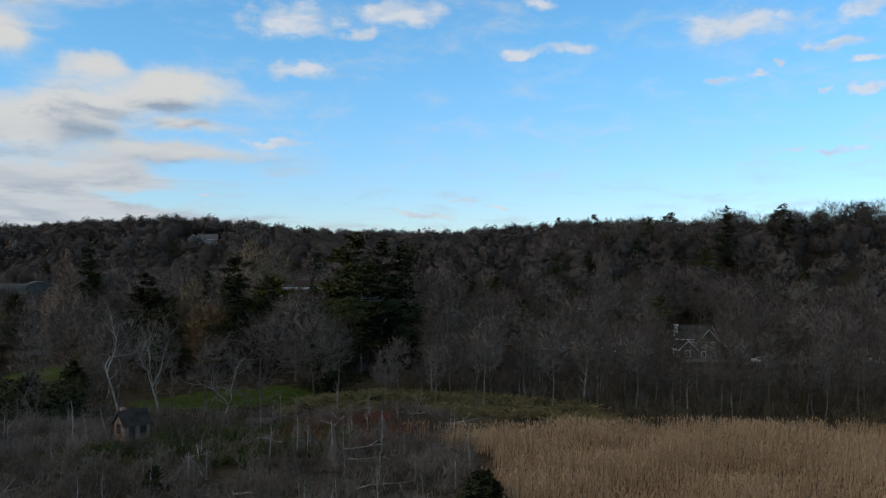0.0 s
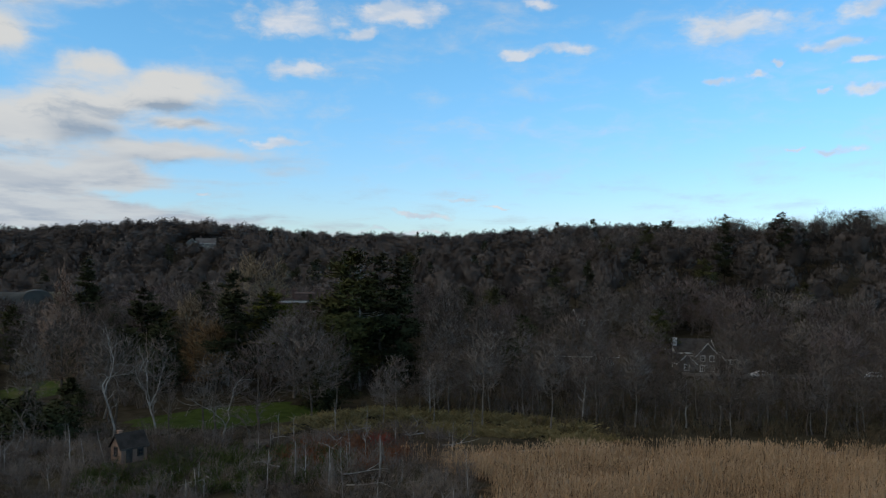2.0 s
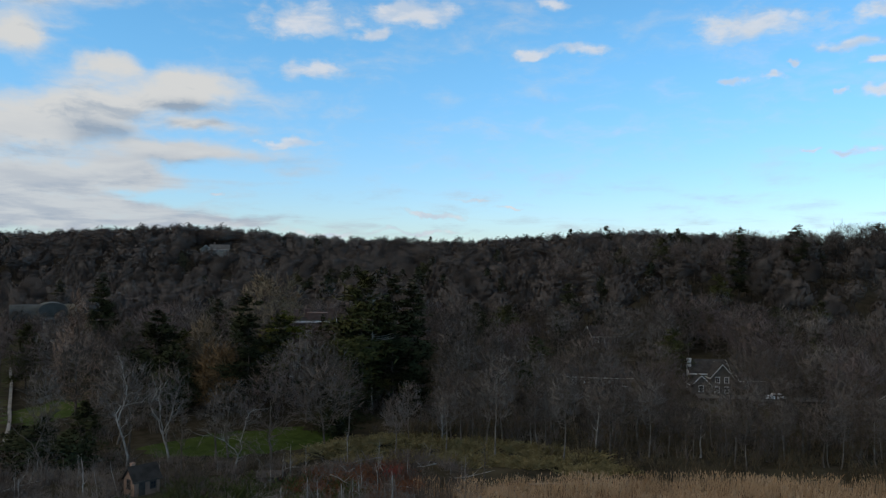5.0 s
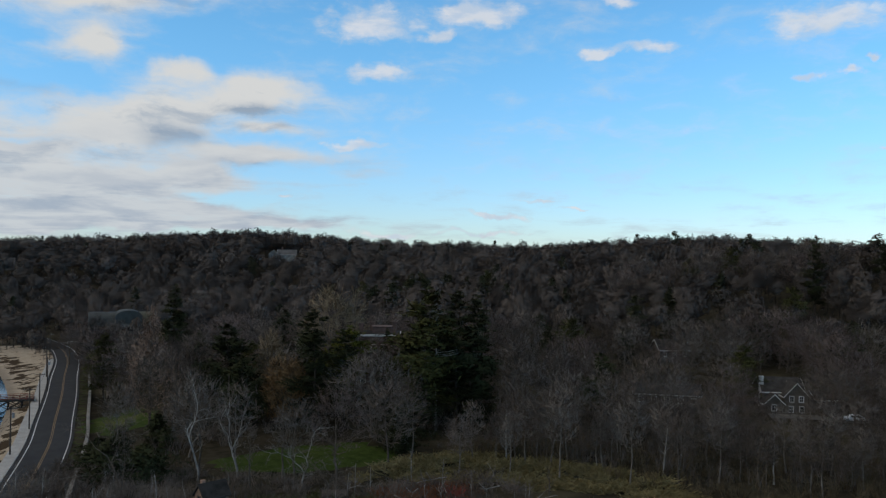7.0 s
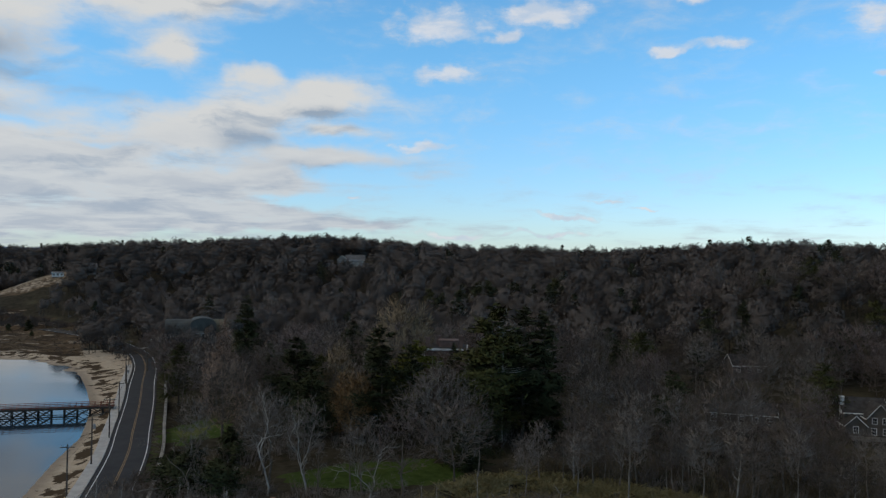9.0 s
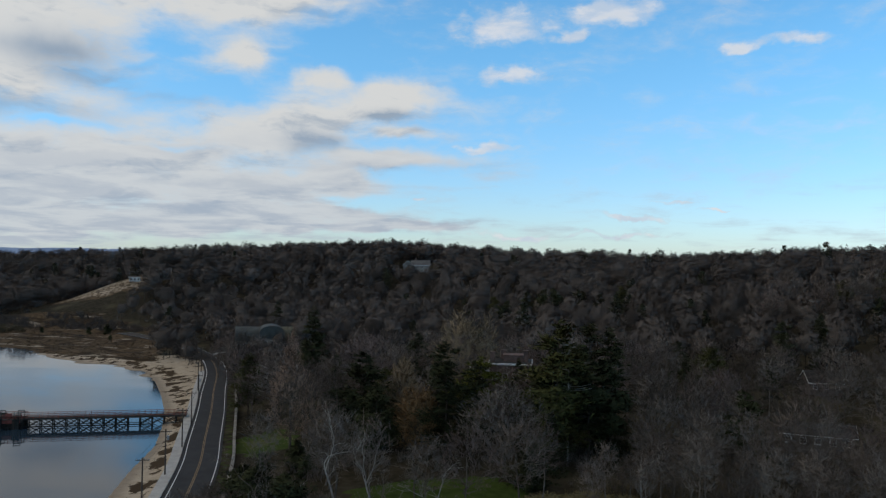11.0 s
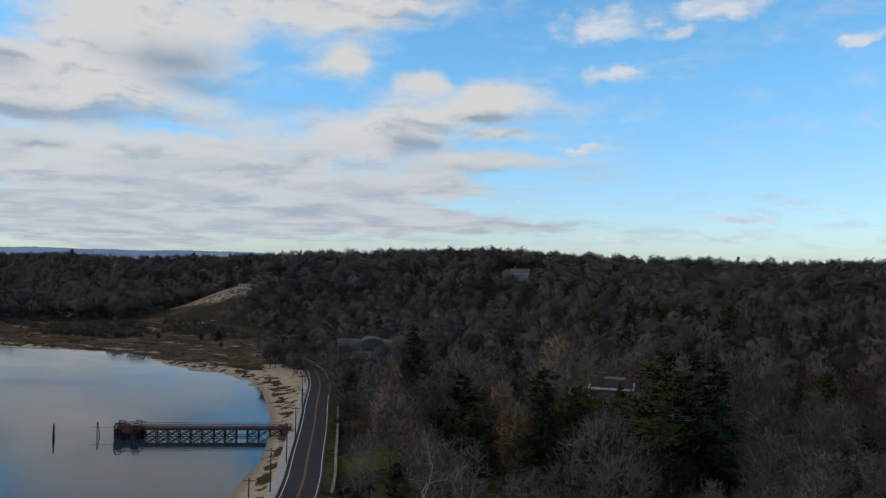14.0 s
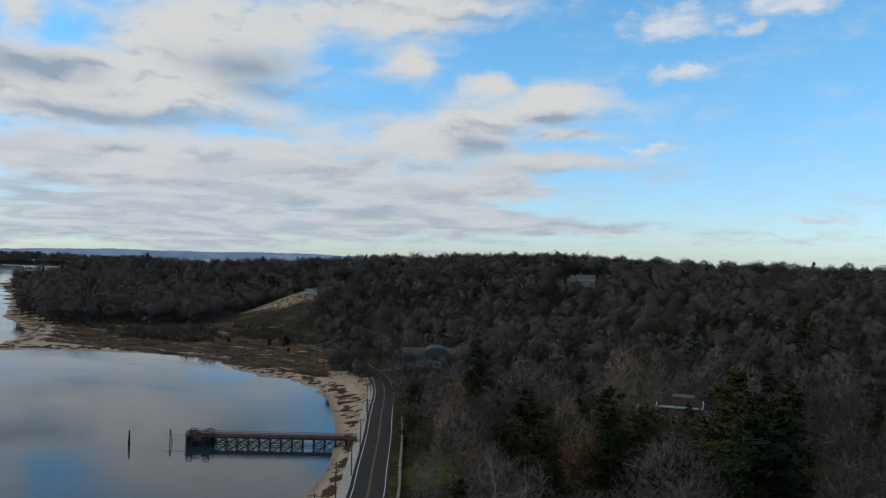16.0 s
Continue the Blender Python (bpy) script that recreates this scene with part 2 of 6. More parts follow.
def ground_material(n):
    p = place(n)
    zone = n.add("ShaderNodeSeparateColor", Color=n.add("ShaderNodeAttribute").outputs["Color"])
    [k for k in n.tree.nodes if k.bl_idname == "ShaderNodeAttribute"][0].attribute_name = "zone"
    coarse, mid, fine = n.noise(p, 0.06, 5), n.noise(p, 0.5, 5), n.noise(p, 6.0, 4)
    litter = n.mix(n.step(mid, 0.3, 0.7), (0.022, 0.02, 0.013), (0.052, 0.044, 0.03))
    litter = n.mix(n.step(coarse, 0.45, 0.7), litter, (0.075, 0.065, 0.04))
    sand = n.mix(n.step(n.math("ADD", n.math("MULTIPLY", mid, 0.5), n.math("MULTIPLY", fine, 0.5)), 0.35, 0.65), (0.35, 0.285, 0.205), (0.48, 0.4, 0.3))
    zz = n.add("ShaderNodeSeparateXYZ", Vector=p).outputs[2]
    belt = n.math("MULTIPLY", n.step(zz, 0.15, 0.4), n.step(zz, 1.25, 0.8))
    wrack = n.step(n.math("ADD", n.math("MULTIPLY", belt, 0.14), n.math("ADD", n.noise(n.vec("MULTIPLY", p, (0.21, 0.19, 0.2)), 1.0, 7, 0.62, 0.2), n.math("MULTIPLY", fine, 0.1))), 0.655, 0.69)
    sand = n.mix(wrack, sand, (0.06, 0.042, 0.025))
    wet = n.step(n.add("ShaderNodeSeparateXYZ", Vector=p).outputs[2], 0.35, 0.05)
    sand = n.mix(n.math("MULTIPLY", wet, 0.5), sand, (0.16, 0.13, 0.1))
    grass = n.mix(n.step(n.math("ADD", n.math("MULTIPLY", mid, 0.6), n.math("MULTIPLY", fine, 0.4)), 0.35, 0.65), (0.03, 0.05, 0.011), (0.06, 0.085, 0.021))
    grass = n.mix(n.step(coarse, 0.5, 0.75), grass, (0.115, 0.115, 0.042))
    marsh = n.mix(n.step(mid, 0.35, 0.65), (0.06, 0.042, 0.025), (0.13, 0.092, 0.055))
    marsh = n.mix(n.step(n.noise(n.vec("MULTIPLY", p, (0.05, 0.12, 0.1)), 1.0, 5, 0.6), 0.5, 0.56), marsh, (0.045, 0.032, 0.02))
    pans = n.step(n.math("ADD", n.noise(n.vec("MULTIPLY", p, (0.035, 0.11, 0.1)), 1.0, 6, 0.62, 0.4), n.math("MULTIPLY", fine, 0.06)), 0.6, 0.64)
    marsh = n.mix(pans, marsh, (0.3, 0.25, 0.19))
    edge = n.math("MULTIPLY", n.math("SUBTRACT", mid, 0.5), 0.7)
    c = n.mix(n.step(n.math("ADD", zone.outputs[2], edge), 0.4, 0.6), litter, marsh)
    c = n.mix(n.step(n.math("ADD", zone.outputs[0], edge), 0.4, 0.6), c, sand)
    c = n.mix(n.step(n.math("ADD", zone.outputs[1], n.math("MULTIPLY", edge, 0.6)), 0.4, 0.6), c, grass)
    return surface(n, c, 0.95, 0, n.math("ADD", n.math("MULTIPLY", fine, 0.3), mid), 0.5, 0.15, 0.03)


GROUND = material("ground", ground_material)


def water_material(n):
    p = place(n)
    r = n.math("ADD", n.noise(n.vec("MULTIPLY", p, (0.9, 0.9, 1)), 1.4, 3), n.math("MULTIPLY", n.noise(p, 0.12, 3), 1.2))
    calm = n.step(n.noise(n.vec("MULTIPLY", p, (0.012, 0.03, 1)), 1.0, 4), 0.42, 0.62)
    b = n.add("ShaderNodeBsdfPrincipled")
    b.inputs["Base Color"].default_value = (0.02, 0.036, 0.052, 1)
    b.inputs["IOR"].default_value = 1.33
    b.inputs["Specular IOR Level"].default_value = 0.4
    n.plug(n.math("ADD", n.math("MULTIPLY", calm, 0.07), 0.05), b.inputs["Roughness"])
    k = n.add("ShaderNodeBump", Height=r, Strength=0.03, Distance=0.04)
    n.tree.links.new(k.outputs[0], b.inputs["Normal"])
    return b.outputs[0]


WATER = material("water", water_material)


def asphalt_material(n):
    p = place(n)
    f = n.math("ADD", n.math("MULTIPLY", n.noise(p, 0.35, 5), 0.6), n.math("MULTIPLY", n.noise(p, 30, 2), 0.4))
    return surface(n, n.mix(n.step(f, 0.3, 0.7), (0.019, 0.019, 0.02), (0.036, 0.0355, 0.035)), 0.9, 0, n.noise(p, 60, 2), 0.3, 0.01)


ASPHALT = material("asphalt", asphalt_material)
LINE_WHITE = mottled("line_white", (0.62, 0.62, 0.6), (0.78, 0.78, 0.76), 0.8, vary=0)
LINE_YELLOW = mottled("line_yellow", (0.19, 0.125, 0.06), (0.27, 0.185, 0.095), 0.8, vary=0)


# ---- mesh helpers ----
def mesh_of(name, verts, faces, mat, smooth_shade=False):
    me = bpy.data.meshes.new(name)
    verts = np.asarray(verts, np.float32)
    if isinstance(faces, np.ndarray):
        k = faces.shape[1]
        me.vertices.add(len(verts))
        me.vertices.foreach_set("co", verts.ravel())
        me.loops.add(faces.size)
        me.loops.foreach_set("vertex_index", faces.astype(np.int32).ravel())
        me.polygons.add(len(faces))
        me.polygons.foreach_set("loop_start", np.arange(0, faces.size, k, dtype=np.int32))
        me.update(calc_edges=True)
    else:
        me.from_pydata(verts.tolist(), [], faces)
    me.materials.append(mat)
    if smooth_shade:
        me.polygons.foreach_set("use_smooth", np.ones(len(me.polygons), bool))
    return me


def rounded(me, verts, faces, normals, own=0.45):
    """Gives the sprays of a crown the soft shading of its rounded mass."""
    tri = verts[faces]
    flat = unit(np.cross(tri[:, 1] - tri[:, 0], tri[:, 2] - tri[:, 0]))
    n = unit(normals)
    turned = np.sum(flat * n[faces[:, 0]], 1) < 0
    order = np.where(turned[:, None], faces[:, [0, 2, 1]], faces)
    flat = np.where(turned[:, None], -flat, flat)
    me.loops.foreach_set("vertex_index", order.astype(np.int32).ravel())
    out = n.copy()
    out[faces.ravel()] = unit(n[faces.ravel()] + own * np.repeat(flat, 3, 0))
    me.attributes.new("custom_normal", "FLOAT_VECTOR", "POINT").data.foreach_set("vector", out.astype(np.float32).ravel())
    me.polygons.foreach_set("use_smooth", np.ones(len(me.polygons), bool))
    me.update()
    return me


def join(*soups):
    """Joins (verts, triangles) pairs."""
    vs, fs, k = [], [], 0
    for v, f in soups:
        if len(v):
            vs.append(v)
            fs.append(f + k)
            k += len(v)
    return np.concatenate(vs), np.concatenate(fs)


def unit(v):
    return v / np.maximum(np.linalg.norm(v, axis=-1, keepdims=True), 1e-9)


def prisms(p0, p1, r0, r1, sides=4):
    """Tapered sticks between the points p0 and p1."""
    p0, p1, r0, r1 = (np.asarray(a, float) for a in (p0, p1, r0, r1))
    d = unit(p1 - p0)
    u = unit(np.cross(d, np.where(np.abs(d[:, 2:3]) > 0.9, [[1.0, 0, 0]], [[0, 0, 1.0]])))
    w = np.cross(d, u)
    ang = np.arange(sides) * 2 * np.pi / sides
    ring = u[:, None] * np.cos(ang)[None, :, None] + w[:, None] * np.sin(ang)[None, :, None]
    v = np.concatenate([p0[:, None] + ring * r0[:, None, None], p1[:, None] + ring * r1[:, None, None]], 1)
    a = np.arange(sides)
    b = (a + 1) % sides
    f = np.concatenate([np.stack([a, b, b + sides], 1), np.stack([a, b + sides, a + sides], 1)])
    f = f[None] + (np.arange(len(p0)) * 2 * sides)[:, None, None]
    return v.reshape(-1, 3), f.reshape(-1, 3)


def blades(p0, p1, width, rng):
    """Thin tapering triangles, for twigs, needles and reeds."""
    p0, p1 = np.asarray(p0, float), np.asarray(p1, float)
    side = unit(np.cross(p1 - p0, rng.normal(size=p0.shape))) * (np.broadcast_to(width, len(p0))[:, None] / 2)
    v = np.stack([p0 - side, p0 + side, p1], 1).reshape(-1, 3)
    return v, np.arange(len(v)).reshape(-1, 3)


# ---- the lie of the land ----
COAST = [(-45, -400), (-62, 0), (-80, 80), (-94, 123), (-104, 145), (-112, 165), (-123, 184), (-136, 204), (-150, 223), (-168, 246), (-188, 264), (-205, 273), (-222, 276), (-241, 282), (-262, 297), (-282, 307), (-318, 304), (-349, 292), (-372, 284), (-387, 269), (-395, 255), (-413, 264), (-407, 281), (-423, 301), (-434, 313), (-458, 333), (-493, 358), (-531, 379), (-562, 391), (-625, 440), (-745, 523), (-930, 648), (-1110, 775), (-1190, 890), (-1140, 1010), (-900, 1300), (-700, 1600), (0, 1850), (1500, 2000), (4800, 2100), (4800, -4800), (-45, -4800)]
HILLS = [(-219, 625, 146, 127, 34), (-112, 840, 388, 98, 33), (149, 676, 167, 158, 28), (169, 314, 170, 73, 26), (-330, 485, 60, 75, 18), (-525, 745, 313, 121, 25), (476, 512, 332, 211, 32), (-930, 800, 190, 150, 22), (11, 511, 184, 153, 18), (-33, 200, 26, 18, 4.8), (-140, 207, 90, 75, 23), (-348, 492, 40, 34, 6), (-400, 725, 130, 100, 5)]  # centre x, y, half widths, height
ROAD = [(-40, 20), (-58, 80), (-77, 121), (-90, 148), (-101, 168), (-118, 199), (-134, 227), (-149, 254), (-160, 272), (-174, 292), (-193, 313), (-212, 331), (-240, 352), (-275, 372)]


def segment_distance(x, y, pts, closed=False):
    best = np.full(np.shape(x), 1e9)
    for (ax, ay), (bx, by) in zip(pts, pts[1:] + (pts[:1] if closed else [])):
        ex, ey = bx - ax, by - ay
        k = np.clip(((x - ax) * ex + (y - ay) * ey) / (ex * ex + ey * ey), 0, 1)
        best = np.minimum(best, np.hypot(x - ax - k * ex, y - ay - k * ey))
    return best


def road_side(x, y):
    """Metres from the road's middle: positive on the landward side."""
    best, side = np.full(np.shape(x), 1e9), np.zeros(np.shape(x))
    for (ax, ay), (bx, by) in zip(ROAD, ROAD[1:]):
        ex, ey = bx - ax, by - ay
        k = np.clip(((x - ax) * ex + (y - ay) * ey) / (ex * ex + ey * ey), 0, 1)
        d = np.hypot(x - ax - k * ex, y - ay - k * ey)
        side = np.where(d < best, np.sign(ey * (x - ax) - ex * (y - ay)), side)
        best = np.minimum(best, d)
    return best * side


def inside(x, y, pts):
    hit = np.zeros(np.shape(x), bool)
    for (ax, ay), (bx, by) in zip(pts, pts[1:] + pts[:1]):
        if ay != by:
            hit ^= ((ay > y) != (by > y)) & (x < (bx - ax) * (y - ay) / (by - ay) + ax)
    return hit


def coast_distance(x, y):
    """Metres from the shore: positive on land."""
    best = segment_distance(x, y, COAST, True)
    creek = ramp(235, 262, y) * ramp(420, 390, y) * ramp(-150, -190, x)
    return np.where(inside(x, y, COAST), best, -best) + creek * 3.0 * np.sin(x * 0.23 + 1.5 * np.sin(y * 0.31)) * np.sin(y * 0.4 + 1.0 + np.sin(x * 0.11))


def ramp(a, b, v):
    k = np.clip((v - a) / (b - a), 0, 1)
    return k * k * (3 - 2 * k)


def bumps(x, y):
    """Small unevenness of the ground."""
    return 0.18 * np.sin(x * 0.31 + 1.3 * np.sin(y * 0.17)) * np.sin(y * 0.27 + 0.7) + 0.1 * np.sin(x * 0.9 + y * 0.5) * np.sin(y * 0.8 - x * 0.3)


MARSH = [(-190, 280), (-205, 300), (-215, 325), (-235, 350), (-265, 385), (-330, 410), (-430, 400), (-480, 372), (-430, 330), (-392, 296), (-318, 304), (-262, 294)]
LAWN = [(-56, 139), (-50, 134), (-38, 134), (-27, 138), (-21, 145), (-23, 152), (-34, 153), (-48, 147)]
SIDE_LAWN = [(-95, 172), (-91, 185), (-85, 183), (-78, 169), (-83, 157), (-90, 162)]
BANK = [(-380, 440), (-345, 430), (-318, 456), (-322, 490), (-395, 497)]
REEDS = [(-6, 116), (4, 121), (20, 123.5), (48, 126), (75, 122), (110, 118), (125, 95), (120, 45), (30, 40), (6, 70), (4, 90), (6, 104)]
BANK_FOOT = [(-388, 446), (-366, 405), (-318, 398), (-306, 440), (-330, 445)]
ISLES = [(-2350, 1650, 420, 110, 18), (-1500, 4100, 900, 60, 30)]


def terrain(x, y):
    x, y = np.asarray(x, float), np.asarray(y, float)
    d = coast_distance(x, y)
    z = np.where(d < 0, np.maximum(-2.0, d * 0.07), np.minimum(d * 0.1, 1.5))
    hill = 0.0
    for cx, cy, sx, sy, h in HILLS:
        hill = hill + h * np.exp(-(((x - cx) / sx) ** 2 + ((y - cy) / sy) ** 2))
    z = z + hill * ramp(20, 130, d)
    for cx, cy, sx, sy, h in ISLES[:1]:
        z = z + h * np.exp(-(((x - cx) / sx) ** 4 + ((y - cy) / sy) ** 2))
    low = np.where(inside(x, y, MARSH), ramp(0, 25, segment_distance(x, y, MARSH, True)), 0)
    z = z * (1 - low) + low * np.minimum(z, 0.28 + 0.25 * np.sin(x * 0.05) * np.sin(y * 0.09))
    z = z + bumps(x, y) * ramp(2, 15, d)
    z = z + 1.1 * ramp(5, 0, segment_distance(x, y, [(-24, 134), (-12, 140), (4, 140), (22, 137)])) * (0.6 + 0.4 * np.sin(x * 0.9) * np.sin(y * 0.8 + x * 0.35))
    z = z + 5.0 * np.exp(-(((x + 143) / 24) ** 2 + ((y - 287) / 20) ** 2) ** 2)
    near_road = segment_distance(x, y, ROAD)
    k = ramp(9.0, 4.6, near_road)
    return z * (1 - k) + 1.55 * k


def height(x, y):
    return float(terrain(np.array([x]), np.array([y]))[0])


def spaced(lo, hi, fine_lo, fine_hi, step, grow=1.13):
    out = list(np.arange(fine_lo, fine_hi + 0.1, step))
    s = step
    while out[-1] < hi:
        s *= grow
        out.append(out[-1] + s)
    s = step
    while out[0] > lo:
        s *= grow
        out.insert(0, out[0] - s)
    return np.array(out)


def grid_faces(nx, ny):
    i = np.arange(nx * ny).reshape(ny, nx)
    return np.stack([i[:-1, :-1], i[:-1, 1:], i[1:, 1:], i[1:, :-1]], -1).reshape(-1, 4)


gx, gy = np.meshgrid(spaced(-4800, 4800, -300, 130, 2.2), spaced(-4800, 4800, 60, 340, 2.2))
gz = terrain(gx, gy)
ground = new("ground", mesh_of("ground", np.stack([gx, gy, gz], -1).reshape(-1, 3), grid_faces(gx.shape[1], gx.shape[0]), GROUND, True))
tagged(ground, "rolling leaf-strewn ground with a sandy shore, marsh and lawns", "ground", kind="structure")
dc = coast_distance(gx, gy)
rd = segment_distance(gx, gy, ROAD)
rside = road_side(gx, gy)
west = (gx < -60) & (gy > 40)
sand = np.where(west, ramp(30, 24, dc) * ramp(-3.6, -4.4, rside), ramp(12, 6, dc))
sand = np.where(gx < -380, np.where(gy < 400, ramp(24, 16, dc), ramp(13, 8, dc)), sand) * ramp(-40, -25, dc)
lawn = np.zeros_like(gx)
for poly in (LAWN, SIDE_LAWN):
    lawn = np.maximum(lawn, np.where(inside(gx, gy, poly), 1.0, 0.0))
lawn = np.maximum(lawn, np.where((rside > 3.8) & (rside < 6.6), 0.52, 0))
marsh = np.where(inside(gx, gy, MARSH), 1.0, 0.0)
marsh = np.maximum(marsh, np.where(inside(gx, gy, REEDS) | inside(gx, gy, BANK), 1.0, 0.0))
zone = ground.data.color_attributes.new("zone", "FLOAT_COLOR", "POINT")
sand = np.maximum(sand * (1 - np.where(inside(gx, gy, MARSH), 0.75, 0)), np.where(inside(gx, gy, BANK), 0.47, 0))
zone.data.foreach_set("color", np.stack([sand, lawn, marsh, np.ones_like(gx)], -1).astype(np.float32).ravel())

# the bay and, past the point, the open sound
wx_, wy_ = np.meshgrid(np.array([-4800, -3600, -2600, -1500, -600, 0, 1500, 4800.0]), np.array([-4800, -1000, 0, 1000, 2500, 3200, 3800, 4400, 4800.0]))
wr = np.hypot(wx_, wy_)
water = new("water", mesh_of("water", np.stack([wx_, wy_, 25 * ramp(2400, 4800, wr) * (wy_ > 0)], -1).reshape(-1, 3), grid_faces(8, 9), WATER, True))
tagged(water, "calm grey-blue bay reflecting the cloudy sky", "water", kind="structure")


# ---- road ----
def curve_points(pts, step):
    """A smooth line through the points, at even steps."""
    out = []
    for i in range(len(pts) - 1):
        a, b, c, d = (Vector(pts[min(max(k, 0), len(pts) - 1)]) for k in (i - 1, i, i + 1, i + 2))
        n = max(2, int((c - b).length / step))
        for k in range(n):
            t = k / n
            out.append(0.5 * ((2 * b) + (c - a) * t + (2 * a - 5 * b + 4 * c - d) * t * t + (3 * b - a - 3 * c + d) * t ** 3))
    return np.array([tuple(v) for v in out] + [tuple(pts[-1])])


ROAD_LINE = curve_points(ROAD, 2.0)
tang = unit(np.gradient(ROAD_LINE, axis=0))
NORMAL = np.stack([tang[:, 1], -tang[:, 0]], 1)  # to the right of the way out


CONCRETE = mottled("concrete", (0.3, 0.29, 0.27), (0.42, 0.41, 0.38), 0.5)
STONE = mottled("stone", (0.16, 0.14, 0.12), (0.3, 0.27, 0.23), 1.2)


def ribbon(name, left, right, z, mat, thick=0.0, sel=None):
    """A strip along the road between two offsets; with thickness it gets sides."""
    c, nrm = (ROAD_LINE, NORMAL) if sel is None else (ROAD_LINE[sel], NORMAL[sel])
    a, b = c + nrm * left, c + nrm * right
    n = len(c)
    za = np.full((n, 1), z)
    rows = [np.hstack([a, za - thick]), np.hstack([a, za]), np.hstack([b, za]), np.hstack([b, za - thick])] if thick else [np.hstack([a, za]), np.hstack([b, za])]
    v = np.stack(rows, 1).reshape(-1, 3)
    k = len(rows)
    f = [(i * k + j, i * k + j + 1, (i + 1) * k + j + 1, (i + 1) * k + j) for i in range(n - 1) for j in range(k - 1)]
    return mesh_of(name, v, f, mat)


road = tagged(new("road", ribbon("road", -4.3, 4.1, 1.72, ASPHALT, 0.3)), "two-lane dark asphalt shore road with painted lines", "road", kind="structure")


def part(name, me, parent, label=""):
    ob = new(name, me)
    ob.parent = parent
    return tagged(ob, label)


for off, mat, lab in ((-3.55, LINE_WHITE, "white edge line"), (3.4, LINE_WHITE, "white edge line"), (-0.22, LINE_YELLOW, "yellow centre line"), (0.08, LINE_YELLOW, "yellow centre line")):
    part("road_line", ribbon("road_line", off, off + 0.15, 1.726, mat), road, lab)


# ---- trees ----
def bare_skeleton(rng, h, spread, limbs=13, subs=6, twigs=6, fork=0.72, low=0.3, rise=0.75, fine=3, w=0.045, base=0.016):
    """A leafless tree: sticks for trunk and limbs, blades for the twigs."""
    S, T = [], []
    n = 7
    top = h * fork
    pts = [np.zeros(3)]
    lean = rng.normal(size=2) * 0.03
    for i in range(n):
        pts.append(pts[-1] + np.array([lean[0] * top / n + rng.normal() * h * 0.008, lean[1] * top / n + rng.normal() * h * 0.008, top / n]))
    r = lambda f: h * base * (1 - 0.75 * f)
    for i in range(n):
        S.append((pts[i], pts[i + 1], r(i / n) * (1.35 if i == 0 else 1), r((i + 1) / n)))
    T.append((pts[-1], pts[-1] + np.array([0.1, 0.05, h * 0.08]), w))
    at = lambda f: pts[min(int(f * n), n - 1)] + (pts[min(int(f * n), n - 1) + 1] - pts[min(int(f * n), n - 1)]) * (f * n - min(int(f * n), n - 1))
    turn = rng.uniform(0, 6.28)
    for i in range(limbs):
        f = low + (1 - low) * (i + rng.uniform(0, 0.8)) / limbs
        f = min(f, 1.0)
        turn += 2.4 + rng.normal() * 0.3
        up = rise * (0.55 + 0.9 * f) + rng.normal() * 0.12
        d = unit(np.array([math.cos(turn), math.sin(turn), up]))
        ln = spread * (1.15 - 0.55 * f * f) * rng.uniform(0.75, 1.15)
        p, rad = at(f), r(f) * 0.55
        for k in range(3):
            q = p + d * ln / 3
            S.append((p, q, rad, rad * 0.62))
            d0 = d
            for j in range(subs // 3 + (rng.uniform() < (subs % 3) / 3)):
                e = unit(d0 + rng.normal(size=3) * 0.62 + np.array([0, 0, 0.25]))
                m = p + (q - p) * rng.uniform(0.2, 1)
                sl = ln * rng.uniform(0.28, 0.5) * (1 - 0.18 * k)
                mid = m + e * sl * 0.5
                e2 = unit(e + rng.normal(size=3) * 0.3 + np.array([0, 0, 0.15]))
                end = mid + e2 * sl * 0.6
                S.append((m, mid, rad * 0.4, rad * 0.26))
                T.append((mid, end, rad * 0.5))
                for _ in range(twigs):
                    g = unit(e + rng.normal(size=3) * 0.7 + np.array([0, 0, 0.25]))
                    s0 = (m + (mid - m) * rng.uniform(0.2, 1)) if rng.uniform() < 0.4 else mid + (end - mid) * rng.uniform(0, 1)
                    tl = sl * rng.uniform(0.25, 0.6)
                    s1 = s0 + g * tl
                    T.append((s0, s1, w * 1.3))
                    for _ in range(fine):
                        s2 = s0 + (s1 - s0) * rng.uniform(0.2, 1)
                        T.append((s2, s2 + unit(g + rng.normal(size=3) * 0.7 + np.array([0, 0, 0.15])) * tl * rng.uniform(0.35, 0.8), w))
            p, rad = q, rad * 0.62
            d = unit(d + rng.normal(size=3) * 0.2 + np.array([0, 0, 0.18]))
    s = [np.array(a) for a in zip(*S)]
    t = [np.array(a) for a in zip(*T)]
    thick_ = s[2] > h * base * 0.12
    return join(prisms(*[a[thick_] for a in s], sides=5), prisms(*[a[~thick_] for a in s], sides=3)), blades(*t, rng)


